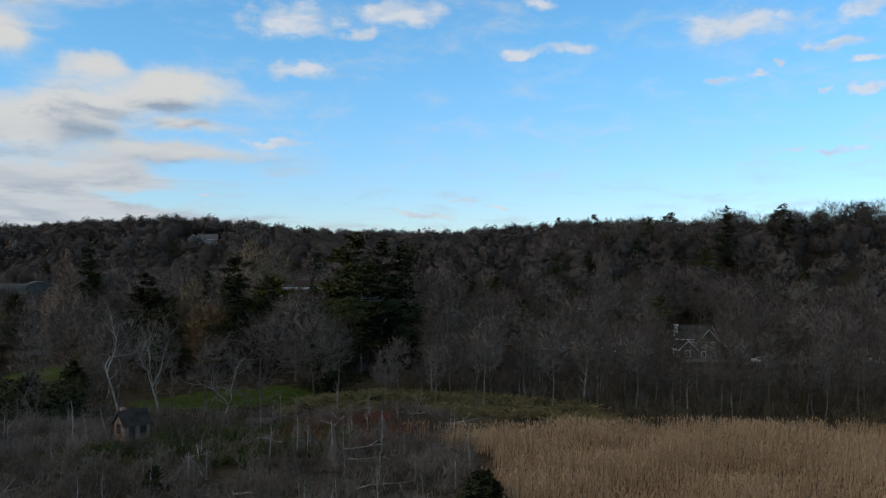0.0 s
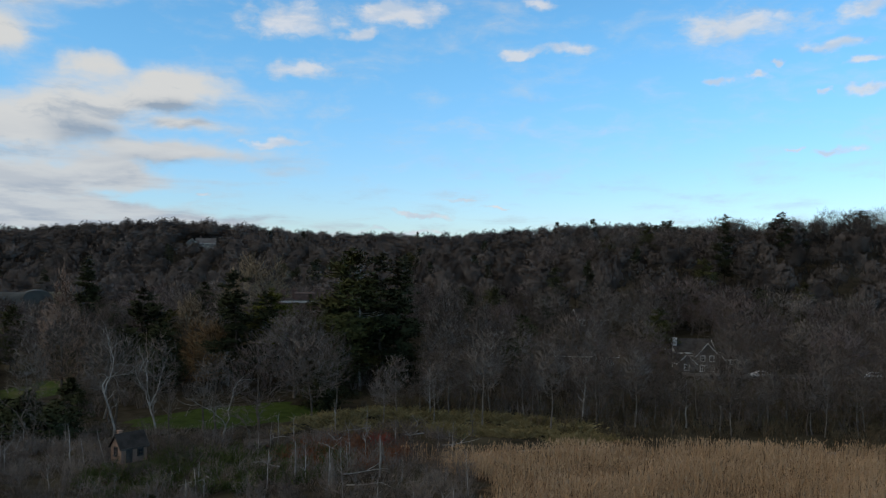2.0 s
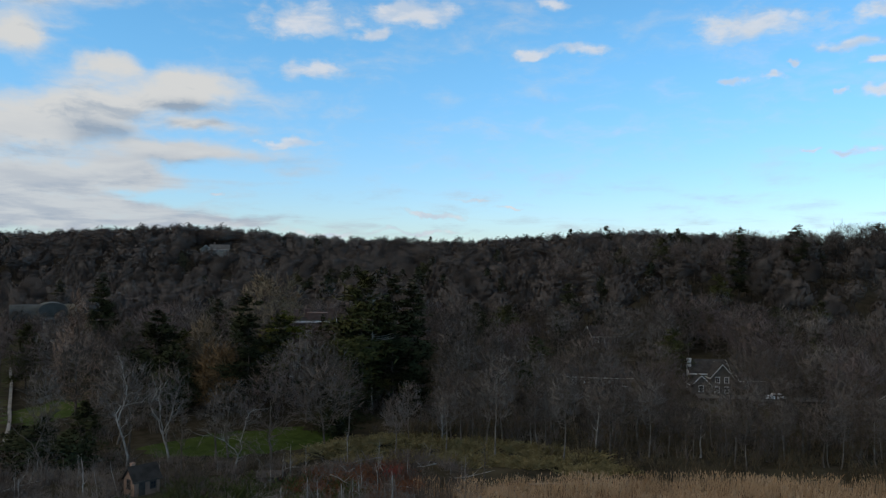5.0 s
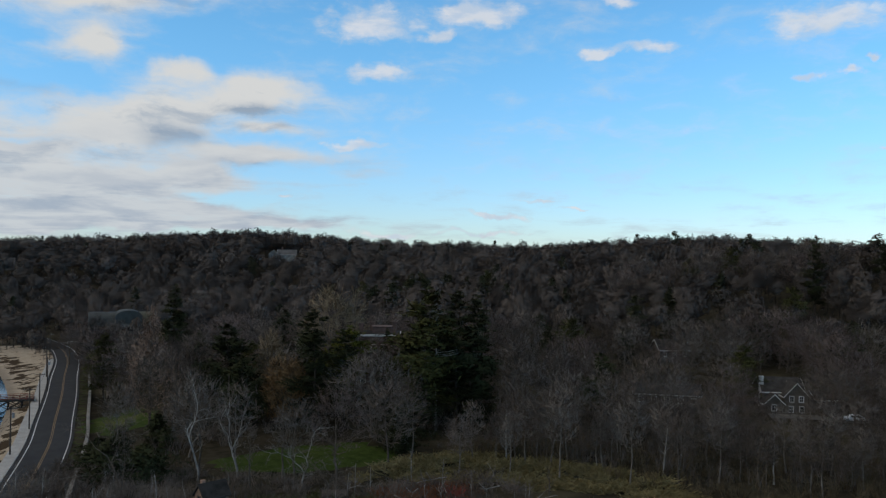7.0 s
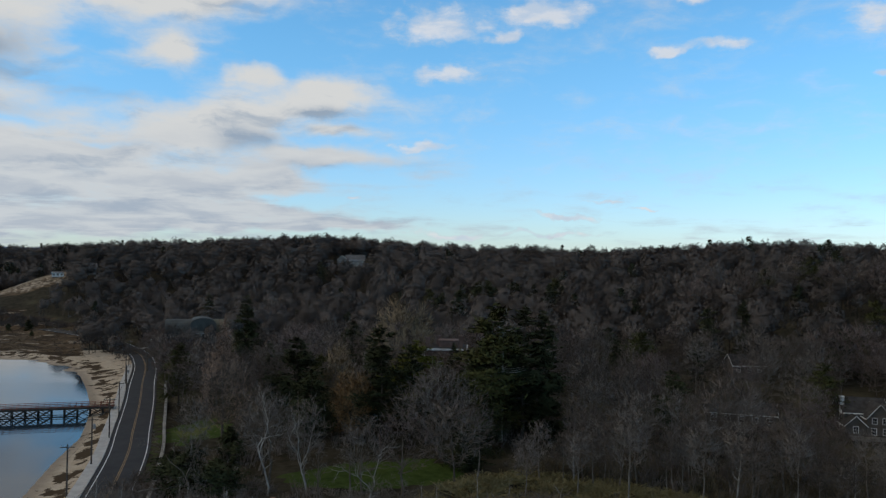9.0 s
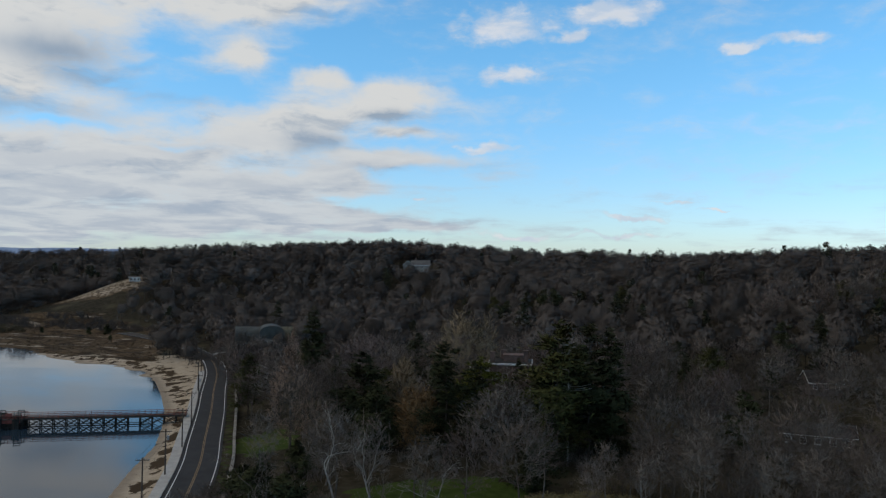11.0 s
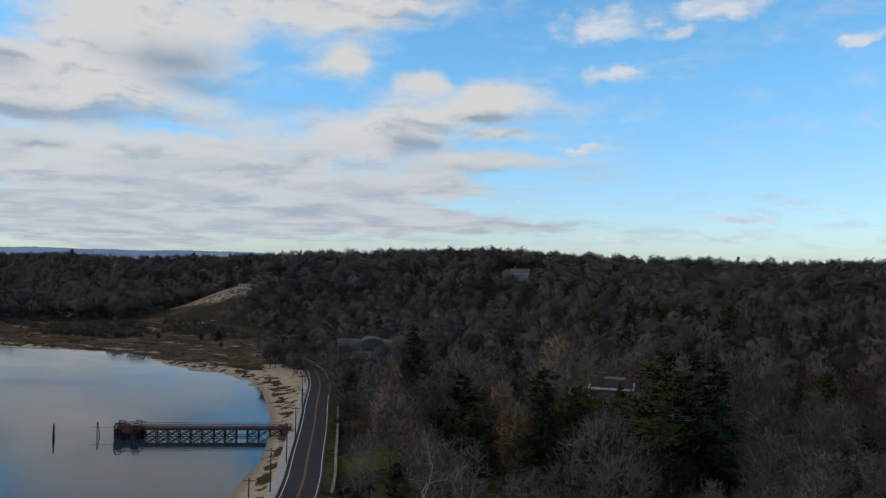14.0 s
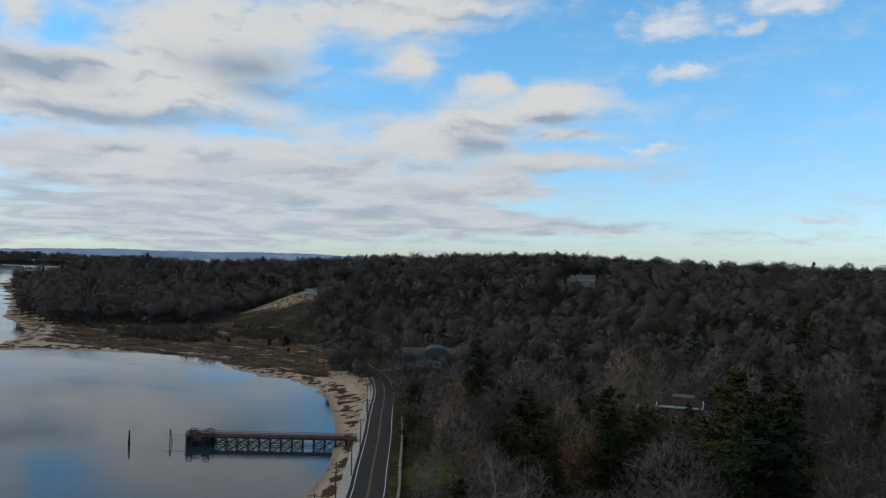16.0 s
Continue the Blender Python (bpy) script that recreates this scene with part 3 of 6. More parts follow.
def dome_tree(rng, h, wide, low=0.3, limbs=11, branches=62, twigs=560, fans=2, w=0.066, base=0.015, lobes=3, cone=0.0):
    """A leafless tree with a full crown: limbs, branches to points within its outline, and twigs that fray its outside."""
    zb = low * h
    zc = zb + (h - zb) * 0.42
    ph = rng.uniform(0, 6.28, 3)

    def within(n, lo, hi, up=0.35):
        d = unit(rng.normal(size=(n, 3)) + np.array([0, 0, up]))
        k = rng.uniform(lo, hi, n) * (1 + 0.17 * np.sin(lobes * np.arctan2(d[:, 1], d[:, 0]) + ph[0]) * np.cos(2.2 * d[:, 2] + ph[1]) + 0.07 * np.sin(9 * d[:, 2] + ph[2]))
        z = zc + np.where(d[:, 2] > 0, (h - zc) * d[:, 2], (zc - zb) * d[:, 2]) * k
        side = wide * k * np.where(cone > 0, np.clip(1.0 + cone * 0.45 - cone * (z - zb) / (h - zb), 0.1, 2), 1)
        return np.column_stack([d[:, 0] * side, d[:, 1] * side, z])

    n, top = 6, zb + (h - zb) * (0.5 + 0.42 * min(cone, 1))
    trunk = np.column_stack([np.cumsum(rng.normal(size=n + 1) * h * 0.009), np.cumsum(rng.normal(size=n + 1) * h * 0.009), np.linspace(0, top, n + 1)])
    trunk[0, :2] = 0
    thick = h * base * (1 - 0.7 * np.linspace(0, 1, n + 1))
    thick[0] *= 1.35
    S = [(trunk[i], trunk[i + 1], thick[i], thick[i + 1]) for i in range(n)]
    nodes, rads = [], []
    for end in within(limbs, 0.5, 0.78, 0.5):
        z0 = np.clip(end[2] - 0.75 * math.hypot(end[0], end[1]) - 0.05 * h, 0.55 * zb + 0.1 * h, top)
        p = np.array([np.interp(z0, trunk[:, 2], trunk[:, k]) for k in range(3)])
        r = np.interp(z0, trunk[:, 2], thick) * 0.6
        bow = p + (end - p) * 0.5 + rng.normal(size=3) * 0.06 * wide + np.array([0, 0, -0.05 * h])
        path = [p, p + (bow - p) * 0.5 + rng.normal(size=3) * 0.1, bow, bow + (end - bow) * 0.5 + rng.normal(size=3) * 0.2, end]
        for i in range(4):
            S.append((path[i], path[i + 1], r * (1 - 0.2 * i), r * (0.8 - 0.2 * i)))
            for f in (0.4, 0.9):
                if i:
                    nodes.append(path[i] + (path[i + 1] - path[i]) * f)
                    rads.append(r * (1 - 0.2 * i))
    nodes, rads = np.array(nodes), np.array(rads)

    def nearest(p, q):
        gap = np.linalg.norm(p[:, None] - q[None], axis=2) + 0.9 * np.maximum(0, q[None, :, 2] - p[:, None, 2] + 0.3)
        return np.argmin(gap, 1)

    tips = within(branches, 0.55, 0.96)
    at = nearest(tips, nodes)
    knots = []
    for p, k in zip(tips, at):
        a = nodes[k]
        m = a + (p - a) * 0.5 + rng.normal(size=3) * 0.12 * np.linalg.norm(p - a)
        r = max(0.03, rads[k] * 0.45)
        S += [(a, m, r, r * 0.75), (m, p, r * 0.75, 0.02)]
        knots += [a + (m - a) * 0.6, m, m + (p - m) * 0.5, p]
    knots = np.array(knots)
    tips = within(twigs, 0.62, 1.07)
    back = tips - knots[nearest(tips, knots)]
    ln = np.linalg.norm(back, axis=1, keepdims=True)
    d = unit(unit(back) + unit(np.column_stack([tips[:, 0], tips[:, 1], tips[:, 2] - zb])) * 0.5)
    p0 = tips - d * np.minimum(ln + 0.5, rng.uniform(0.9, 2.0, (twigs, 1)))
    P0, P1, ww = [p0], [tips], [np.full(twigs, w * 1.25)]
    for _ in range(fans):
        s0 = p0 + (tips - p0) * rng.uniform(0.2, 0.9, (twigs, 1))
        P0.append(s0)
        P1.append(s0 + unit(d + rng.normal(size=(twigs, 3)) * 0.5 + np.array([0, 0, 0.15])) * rng.uniform(0.5, 1.2, (twigs, 1)))
        ww.append(np.full(twigs, w))
    s = [np.array(a) for a in zip(*S)]
    stout = s[2] > h * base * 0.22
    return join(prisms(*[a[stout] for a in s], sides=5), prisms(*[a[~stout] for a in s], sides=3)), blades(np.concatenate(P0), np.concatenate(P1), np.concatenate(ww), rng)


def conifer_skeleton(rng, h, spread, whorls=17, per=6, low=0.12, droop=-0.1, tufts=95, w=0.17, ragged=0.25, cone=1.0):
    """An evergreen: a straight trunk, and boughs in tiers set with needle clumps."""
    z = np.linspace(0, h, 9)
    c = np.stack([rng.normal(size=9) * 0.004 * h, rng.normal(size=9) * 0.004 * h, z], 1)
    c[0, :2] = 0
    rr = h * 0.014 * (1 - 0.95 * z / h)
    S = [(c[i], c[i + 1], rr[i], rr[i + 1]) for i in range(8)]
    P0, P1 = [], []
    for i in range(whorls):
        f = low + (0.99 - low) * i / (whorls - 1)
        for k in range(per):
            if rng.uniform() < 0.16:
                continue
            a = rng.uniform(0, 6.28)
            ln = spread * (1 - ((f - low) / (1 - low)) ** (1.9 / cone)) ** 0.85 * rng.uniform(1 - ragged * 1.6, 1 + ragged) + 0.35
            p = np.array([0, 0, min(f * h + rng.normal() * h * 0.022, h)])
            d = np.array([math.cos(a), math.sin(a), droop + 0.3 * f + rng.normal() * 0.13])
            q = p + d * ln
            S.append((p, q, 0.02 + ln * 0.012, 0.015))
            m = max(5, int(tufts * ln / spread))
            u = rng.uniform(0.22, 1.0, m) ** 0.8
            s0 = p + (q - p) * u[:, None] + np.stack([-d[1] * rng.normal(size=m), d[0] * rng.normal(size=m), rng.normal(size=m) * 0.22], 1) * (ln * 0.26 * (0.45 + u)[:, None])
            g = unit(d + rng.normal(size=(m, 3)) * np.array([0.8, 0.8, 0.35]) + np.array([0, 0, 0.12]))
            P0.append(s0 - g * 0.2)
            P1.append(s0 + g * rng.uniform(0.5, 1.15, m)[:, None] * (0.5 + 0.07 * spread))
    s = [np.array(a) for a in zip(*S)]
    return prisms(*s, sides=4), blades(np.concatenate(P0), np.concatenate(P1), w * 1.6, rng)


def tree_thing(name, label, category, wood, leaves, bark, twig, group=""):
    root = tagged(new(name), label, category, group)
    part("trunk", mesh_of("trunk", *wood, bark), root)
    v, f = leaves
    lo, hi = np.percentile(v[:, 2], 4), v[:, 2].max()
    n = np.column_stack([v[:, 0], v[:, 1], (v[:, 2] - lo - 0.3 * (hi - lo)) * 0.8 + 0.1])
    part("crown", rounded(mesh_of("crown", v, f, twig), v, f, n, 0.6), root)
    return root


def stand(root, x, y, turn=0.0, size=1.0, sink=0.1):
    root.matrix_world = pose(x, y, height(x, y) - sink, 0, 0, turn) @ Matrix.Diagonal((size, size, size, 1))
    return root


RNG = np.random.default_rng(7)
# ---- woods ----
def blocked(x, y):
    """Where no forest tree stands: water, beach, road, lawns, reeds, houses."""
    d = coast_distance(x, y)
    out = (d < np.where(x < -400, 9, 16)) | (segment_distance(x, y, ROAD) < 7.5) | inside(x, y, LAWN) | inside(x, y, REEDS) | inside(x, y, MARSH) | inside(x, y, SIDE_LAWN) | ((x < -380) & (x > -500) & (y < 352)) | inside(x, y, BANK) | inside(x, y, BANK_FOOT)
    for hx, hy, hr in HOUSES:
        out = out | (np.hypot(x - hx, y - hy) < hr)
    for hx, hy, hr in KEY_TREES:
        out = out | (np.hypot(x - hx, y - hy) < hr)
    return out


KEY_TREES = [(-163, 376, 9), (-157, 364, 7), (-80, 149, 7), (-86, 152, 5), (-126, 268, 7), (-118, 274, 6), (-68, 146, 8), (-43, 150, 6), (-42, 188, 6), (-30, 157, 8), (-76, 161, 7), (-48, 164, 7), (-46, 199, 8), (-55, 176, 6), (-19, 166, 6), (-72, 152, 6), (-45, 157, 5), (-49, 188, 6), (-29, 149, 5), (-41, 160, 5), (-60, 168, 5), (-96, 214, 5), (-60, 162, 8), (-57, 153, 7), (-17, 157, 7), (-11, 163, 6), (-7, 168, 6), (-62, 172, 6)]
HOUSES = [(60, 188, 11), (61, 178, 8), (57, 168, 5.5), (56, 166, 4), (-34, 193, 11), (66, 206, 10), (-143, 284, 11), (-167, 569, 22), (-160, 545, 11), (-164, 555, 11), (-325, 470, 16), (-47, 118, 6), (36, 196, 13), (-95, 290, 10), (-545, 395, 14), (-168, 386, 12)]
bare = []
for i, (h, wide, low, mat) in enumerate(((13.5, 5.6, 0.26, TWIG), (15, 5.0, 0.4, TWIG), (16.5, 6.4, 0.24, TWIG_ROSE), (14, 5.2, 0.28, TWIG_PALE), (17, 5.6, 0.4, TWIG), (12, 5.4, 0.2, TWIG_ROSE), (13, 3.4, 0.38, TWIG), (13.5, 3.0, 0.42, TWIG_PALE))):
    slim = i > 5
    wood, twig = dome_tree(np.random.default_rng(20 + i), h, wide, low, limbs=8 if slim else 12, branches=44 if slim else 66, twigs=340 if slim else 600, lobes=2 + i % 4, base=0.011 if slim else 0.014)
    bare.append(tree_thing("bare_tree", "leafless grey-brown hardwood tree in the spring wood", "tree", wood, twig, BARK_ASH if slim else BARK, mat, "trees of the wood"))
pines = []
for i in range(3):
    h = (20, 23, 17)[i]
    wood, leaf = conifer_skeleton(np.random.default_rng(50 + i), h, (4.4, 4.0, 4.3)[i], whorls=16, per=6, low=(0.2, 0.25, 0.15)[i], ragged=0.5, cone=0.85)
    pines.append(tree_thing("pine_tree", "olive-green white pine with ragged layered boughs" if i == 0 else "dark green white pine with ragged layered boughs", "tree", wood, leaf, BARK_DARK, NEEDLE_OLIVE if i == 0 else NEEDLE, "evergreens of the wood"))
wood, leaf = conifer_skeleton(np.random.default_rng(60), 22, 3.2, whorls=22, per=7, low=0.06, droop=-0.25, ragged=0.15)
spruce = tree_thing("spruce_tree", "tall narrow dark green spruce with drooping boughs", "tree", wood, leaf, BARK_DARK, NEEDLE, "evergreens of the wood")

used = set()


def plant(kind, x, y, tall=None, turn=None):
    """Puts the first of a kind, or a copy of it, at a place."""
    own = max((v.co.z for v in kind.children[1].data.vertices))
    size = 1.0 if tall is None else tall / own
    m = pose(x, y, height(x, y) - 0.1, 0, 0, RNG.uniform(0, 360) if turn is None else turn) @ Matrix.Diagonal((size, size, size, 1))
    if kind.name in used:
        ob = copy_thing(kind, Matrix())
    else:
        used.add(kind.name)
        ob = kind
    ob.matrix_basis = m
    return ob


# trees that stand out
for kind, x, y, tall in ((pines[0], -19, 166, 29), (spruce, -9, 175, 27), (pines[1], -41, 160, 25), (pines[2], -63, 170, 21), (pines[2], -57, 163, 15), (pines[2], -20, 160, 12), (spruce, -30.3, 185.5, 16), (pines[1], 113, 318, 18), (pines[0], 82, 320, 17), (pines[2], 136, 320, 17), (pines[0], 171, 325, 17), (spruce, -96, 217, 27), (pines[1], -30.5, 179, 11), (pines[2], -18.5, 181, 21), (spruce, -42, 183, 15), (pines[2], -20.5, 171, 21),
                         (pines[1], 97, 274, 22), (pines[0], -17, 187, 19), (pines[1], -58, 375, 17), (pines[2], -46, 378, 18), (pines[0], -73, 372, 16), (pines[1], -33, 380, 16), (pines[2], -52, 388, 17), (pines[0], -15, 382, 17), (pines[1], -24, 372, 15), (pines[2], -66, 366, 14), (pines[1], -13, 171, 28), (pines[1], -36, 165, 20), (pines[1], -46.5, 184, 16), (spruce, -46, 172, 20), (pines[0], 62, 300, 17), (pines[2], -22, 149, 8), (pines[1], 125, 290, 18),
                         (spruce, -158, 318, 22), (pines[1], 36, 250, 18), (pines[0], 84, 255, 17), (spruce, 48, 262, 17), (pines[2], -72, 200, 14), (pines[0], -62, 183, 15), (pines[2], -69, 189, 12), (pines[1], -58, 193, 14), (spruce, -84, 206, 15), (pines[2], -100, 232, 14), (pines[0], 14, 232, 15), (pines[1], 30, 226, 14), (spruce, 8, 216, 16), (pines[2], 70, 240, 14), (pines[0], 105, 232, 15)):
    plant(kind, x, y, tall)

wood, twig = dome_tree(np.random.default_rng(101), 18, 9.4, 0.2, limbs=20, branches=170, twigs=2100, w=0.075, base=0.02, lobes=4)
plant(tree_thing("oak_tree", "broad leafless grey oak at the lawn's edge", "tree", wood, twig, BARK, TWIG_PALE), -28.5, 157, 17)
wood, twig = dome_tree(np.random.default_rng(102), 25, 5.6, 0.1, limbs=30, branches=200, twigs=1900, w=0.07, base=0.012, cone=0.85)
plant(tree_thing("larch_tree", "tall cone-shaped leafless tree with pinkish-brown twigs", "tree", wood, twig, BARK, TWIG_PINK), -76, 161, 25)
wood, twig = dome_tree(np.random.default_rng(103), 14, 5.0, 0.12, limbs=16, branches=120, twigs=1700, w=0.085)
plant(tree_thing("budding_tree", "rounded tree with rust-brown budding twigs", "tree", wood, twig, BARK_DARK, TWIG_RUST), -48, 164, 14)
wood, twig = dome_tree(np.random.default_rng(104), 20, 7.5, 0.25, limbs=18, branches=150, twigs=2000, w=0.09)
plant(tree_thing("beech_tree", "large round-headed tree with tan buds behind the manor", "tree", wood, twig, BARK, TWIG_TAN), -46, 199, 23.5)
wood, twig = dome_tree(np.random.default_rng(105), 17, 4.2, 0.2, limbs=14, branches=100, twigs=1200, w=0.085, cone=0.4)
plant(tree_thing("budding_tree", "upright tree hazy with olive-tan buds", "tree", wood, twig, BARK, TWIG_TAN), -55, 176, 18)
wood, leaf = conifer_skeleton(np.random.default_rng(106), 20, 4.2, whorls=13, per=5, low=0.45, ragged=0.4)
plant(tree_thing("yellow_pine", "pine with bright yellow-green needles at its top", "tree", wood, leaf, BARK_DARK, NEEDLE_YELLOW), -36, 170, 20)


g = np.random.default_rng(107)
S = [(np.array([0, 0, k * 3.0]), np.array([0.05 * k, 0, k * 3.0 + 3.0]), 0.26 * (1 - k / 10), 0.26 * (1 - (k + 1) / 10)) for k in range(9)]
for k in range(44):
    z, a = g.uniform(13, 26.5), g.uniform(0, 6.28)
    ln = (27.5 - z) * 0.3 + g.uniform(0.3, 1.4)
    m = np.array([math.cos(a), math.sin(a), 0.12]) * ln
    S += [(np.array([0.2, 0, z]), np.array([0.2, 0, z]) + m * 0.6, 0.07, 0.05), (np.array([0.2, 0, z]) + m * 0.6, np.array([0.2, 0, z + 0.35]) + m, 0.05, 0.015)]
s = [np.array(a) for a in zip(*S)]
plant(tree_thing("dead_pine", "tall dead pine with bare grey whorled branches", "tree", prisms(*s, sides=5), blades(s[1][-80:], s[1][-80:] + g.normal(size=(80, 3)) * 0.5, 0.05, g), BARK_PALE, TWIG_PALE), -17, 168)


def dead_tree(seed, tall, spread, limbs, label, x, y, subs=3, twigs=1, bark=None, lean=0.0, low=0.35):
    wood, twig = bare_skeleton(np.random.default_rng(seed), tall, spread, limbs=limbs, subs=subs, twigs=twigs, fork=0.72, low=low, rise=1.15, fine=2, w=0.05, base=0.013)
    ob = plant(tree_thing("dead_tree", label, "tree", wood, twig, bark or BARK_PALE, TWIG_PALE), x, y)
    ob.matrix_basis = ob.matrix_basis @ pose(0, 0, 0, lean, lean * 0.4, 0)


def forked_snag(seed, tall, label, x, y, leaders=2, thick=0.2, bark=None, spread=0.35, split=0.4, turn=0.0):
    """A dead tree whose trunk parts into crooked leaders with broken stubs."""
    g = np.random.default_rng(seed)
    thick *= 0.72
    S, T = [], []

    def run(p, d, ln, r, n, depth):
        for i in range(n):
            q = p + d * ln / n
            S.append((p, q, r * (1 - 0.75 * i / n), r * (1 - 0.75 * (i + 1) / n)))
            if depth < 3 and i > 0:
                for _ in range(2 if depth else 1):
                    if g.uniform() < 0.8:
                        run(q, unit(d + g.normal(size=3) * 0.55), ln * g.uniform(0.22, 0.42), r * 0.38, 3, depth + 1)
            for _ in range(depth - 1):
                T.append((q, q + unit(d + g.normal(size=3) * 0.6) * g.uniform(0.4, 1.3), 0.04))
            p, d = q, unit(d + g.normal(size=3) * 0.3 + np.array([0, 0, 0.08]))

    top, d = np.zeros(3), np.array([g.normal() * 0.06, g.normal() * 0.06, 1.0])
    for i in range(5):
        q = top + unit(d) * tall * split / 5
        S.append((top, q, thick * (1.3 - 0.09 * i), thick * (1.21 - 0.09 * i)))
        if i > 1:
            run(q, unit(np.array([g.normal(), g.normal(), 0.7])), tall * g.uniform(0.08, 0.2), thick * 0.35, 3, 2)
        top, d = q, d + g.normal(size=3) * np.array([0.16, 0.16, 0])
    for k in range(leaders):
        a = radians(turn) + k * 6.28 / leaders + g.normal() * 0.2
        run(top, unit(np.array([math.cos(a) * spread, math.sin(a) * spread, 1.0])), tall * (1 - split) * g.uniform(0.85, 1.1), thick * 0.7, 6, 1)
    s = [np.array(a) for a in zip(*S)]
    t = [np.array(a) for a in zip(*T)]
    plant(tree_thing("dead_tree", label, "tree", prisms(*s, sides=6), blades(*t, g), bark or BARK_PALE, TWIG_PALE), x, y, None, 0)


WHITE = "bleached dead tree with bare broken limbs in the thicket"
forked_snag(201, 15.5, WHITE, -52, 128, 2, 0.2, None, 0.22, 0.5, 10)
forked_snag(202, 10.5, "forked dead tree with pale bare limbs", -34, 126, 2, 0.2, None, 0.55, 0.25, 15)
forked_snag(230, 12, "crooked grey dead tree in the brush", -62, 121, 2, 0.17, BARK, 0.5, 0.4, 70)
forked_snag(231, 9, "crooked grey dead tree in the brush", -28, 118, 3, 0.15, BARK, 0.6, 0.3, 20)
forked_snag(232, 13, "crooked grey dead tree in the brush", -39, 132, 2, 0.18, BARK, 0.3, 0.5, 0)
dead_tree(203, 8.5, 0.9, 3, "broken white snag standing in the brush", -51, 111, subs=1)
dead_tree(204, 7, 0.8, 2, "leaning pale dead trunk beside the stone shed", -47.5, 114, subs=1, lean=14)
dead_tree(205, 5, 0.6, 2, "broken white snag standing in the brush", -50, 113, subs=1)
dead_tree(206, 13.5, 2.0, 16, "slender pale dead tree at the reed bed's edge", -2, 145, subs=4, twigs=2, low=0.15)
dead_tree(207, 7.5, 1.1, 14, "small upright grey tree in the reeds' edge", 5, 124, subs=4, twigs=3, bark=BARK, low=0.2)
forked_snag(208, 13, "pale leafless tree rising from the thicket", -46, 130, 3, 0.2, None, 0.4, 0.35, 40)
dead_tree(209, 12, 3.0, 10, "pale leafless tree rising from the thicket", -42, 124, subs=5, twigs=4, bark=BARK)
dead_tree(210, 13, 1.8, 10, "slim white-barked tree at the wood's edge", 25, 141, subs=4, twigs=2)
dead_tree(211, 12, 1.6, 10, "slim white-barked tree at the wood's edge", 43, 140, subs=4, twigs=2)
dead_tree(212, 6, 0.7, 8, "grey dead stump with spiky side shoots", -8, 108, subs=2, twigs=2, low=0.1)
dead_tree(213, 6.5, 0.8, 8, "grey dead stump with spiky side shoots", -14, 104, subs=2, twigs=2, low=0.1)
dead_tree(214, 4, 0.5, 5, "grey dead stump with spiky side shoots", -17.5, 107, subs=2, twigs=1, low=0.1)
dead_tree(215, 3.6, 0.4, 3, "grey dead stump with spiky side shoots", -7.5, 97, subs=1, twigs=1)
dead_tree(216, 12, 3.2, 10, "pale leafless tree by the shore road", -64, 126, subs=5, twigs=4, bark=BARK)
dead_tree(217, 11, 3.0, 10, "pale leafless tree by the shore road", -70, 134, subs=5, twigs=4, bark=BARK)
dead_tree(218, 9, 2.6, 9, "pale leafless tree by the shore road", -60, 118, subs=5, twigs=4, bark=BARK)
dead_tree(219, 13, 3.4, 11, "pale leafless tree by the shore road", -58, 140, subs=5, twigs=4, bark=BARK)

# the wood near by: every tree a thing of its own
cells = [(x + RNG.uniform(-3, 3), y + RNG.uniform(-3, 3)) for y in np.arange(135, 262, 9.3) for x in np.arange(-150, 160, 9.3)]
cells = [(x, y) for x, y in cells if -0.56 * y - 4 < x * 1.0 + 0 or x < 0]
xs_, ys_ = np.array(cells).T
keep = ~blocked(xs_, ys_) & (xs_ < 0.6 * ys_ + 5) & (xs_ > -1.5 * ys_)
near_trees = [(x, y) for (x, y), k in zip(cells, keep) if k]
near_trees.sort(key=lambda p: math.hypot(*p))
for x, y in near_trees[:215]:
    edge = y < 156 and x > -12
    kind = bare[int(RNG.choice([1, 4, 6, 7] if edge else len(bare)))] if RNG.uniform() > (0.0 if y < 165 else 0.08) else pines[int(RNG.integers(3))]
    plant(kind, x, y, RNG.uniform(10, 14.5) if edge else RNG.uniform(12, 17.5))
overflow = near_trees[215:]
for x, y, k in ((71, 184, 0), (52, 190, 2), (-37.5, 182, 1), (-27.5, 184, 4), (-33, 185, 1), (-31, 178, 6), (-24, 186, 4), (-39, 187, 6), (-148, 262, 0), (-155, 266, 2), (-129, 262, 3), (-136, 254, 1), (-147, 252, 4), (-126, 270, 2), (-158, 276, 5), (-172, 378, 1), (-164, 377, 2), (-178, 382, 0), (-160, 384, 4)):
    plant(bare[k], x, y, 11.5)
for x, y, k, tall in ((-37.5, 185.5, 7, 15), (-26.5, 186.5, 6, 15.5), (-32.5, 184, 7, 14.5), (66.5, 190, 7, 12), (-256, 430, 0, 13), (-250, 427, 2, 12), (-262, 428, 4, 13), (-312, 456, 1, 12), (-318, 462, 4, 11), (-153, 358, 1, 15), (-149, 351, 0, 14), (-160, 365, 2, 16), (-146, 361, 3, 15), (-166, 371, 4, 16), (-141, 352, 5, 13), (-304, 458, 2, 11)):
    plant(bare[k], x, y, tall)
# slim pale stems along the edge of the wood
for k in range(30):
    x = -4 + k * 4.1 + RNG.uniform(-1.6, 1.6)
    plant(bare[6 + k % 2], x, 137 - 0.09 * max(x - 20, 0) + (4 if x < 20 else 0) + RNG.uniform(-2, 9), RNG.uniform(8.5, 13.5))
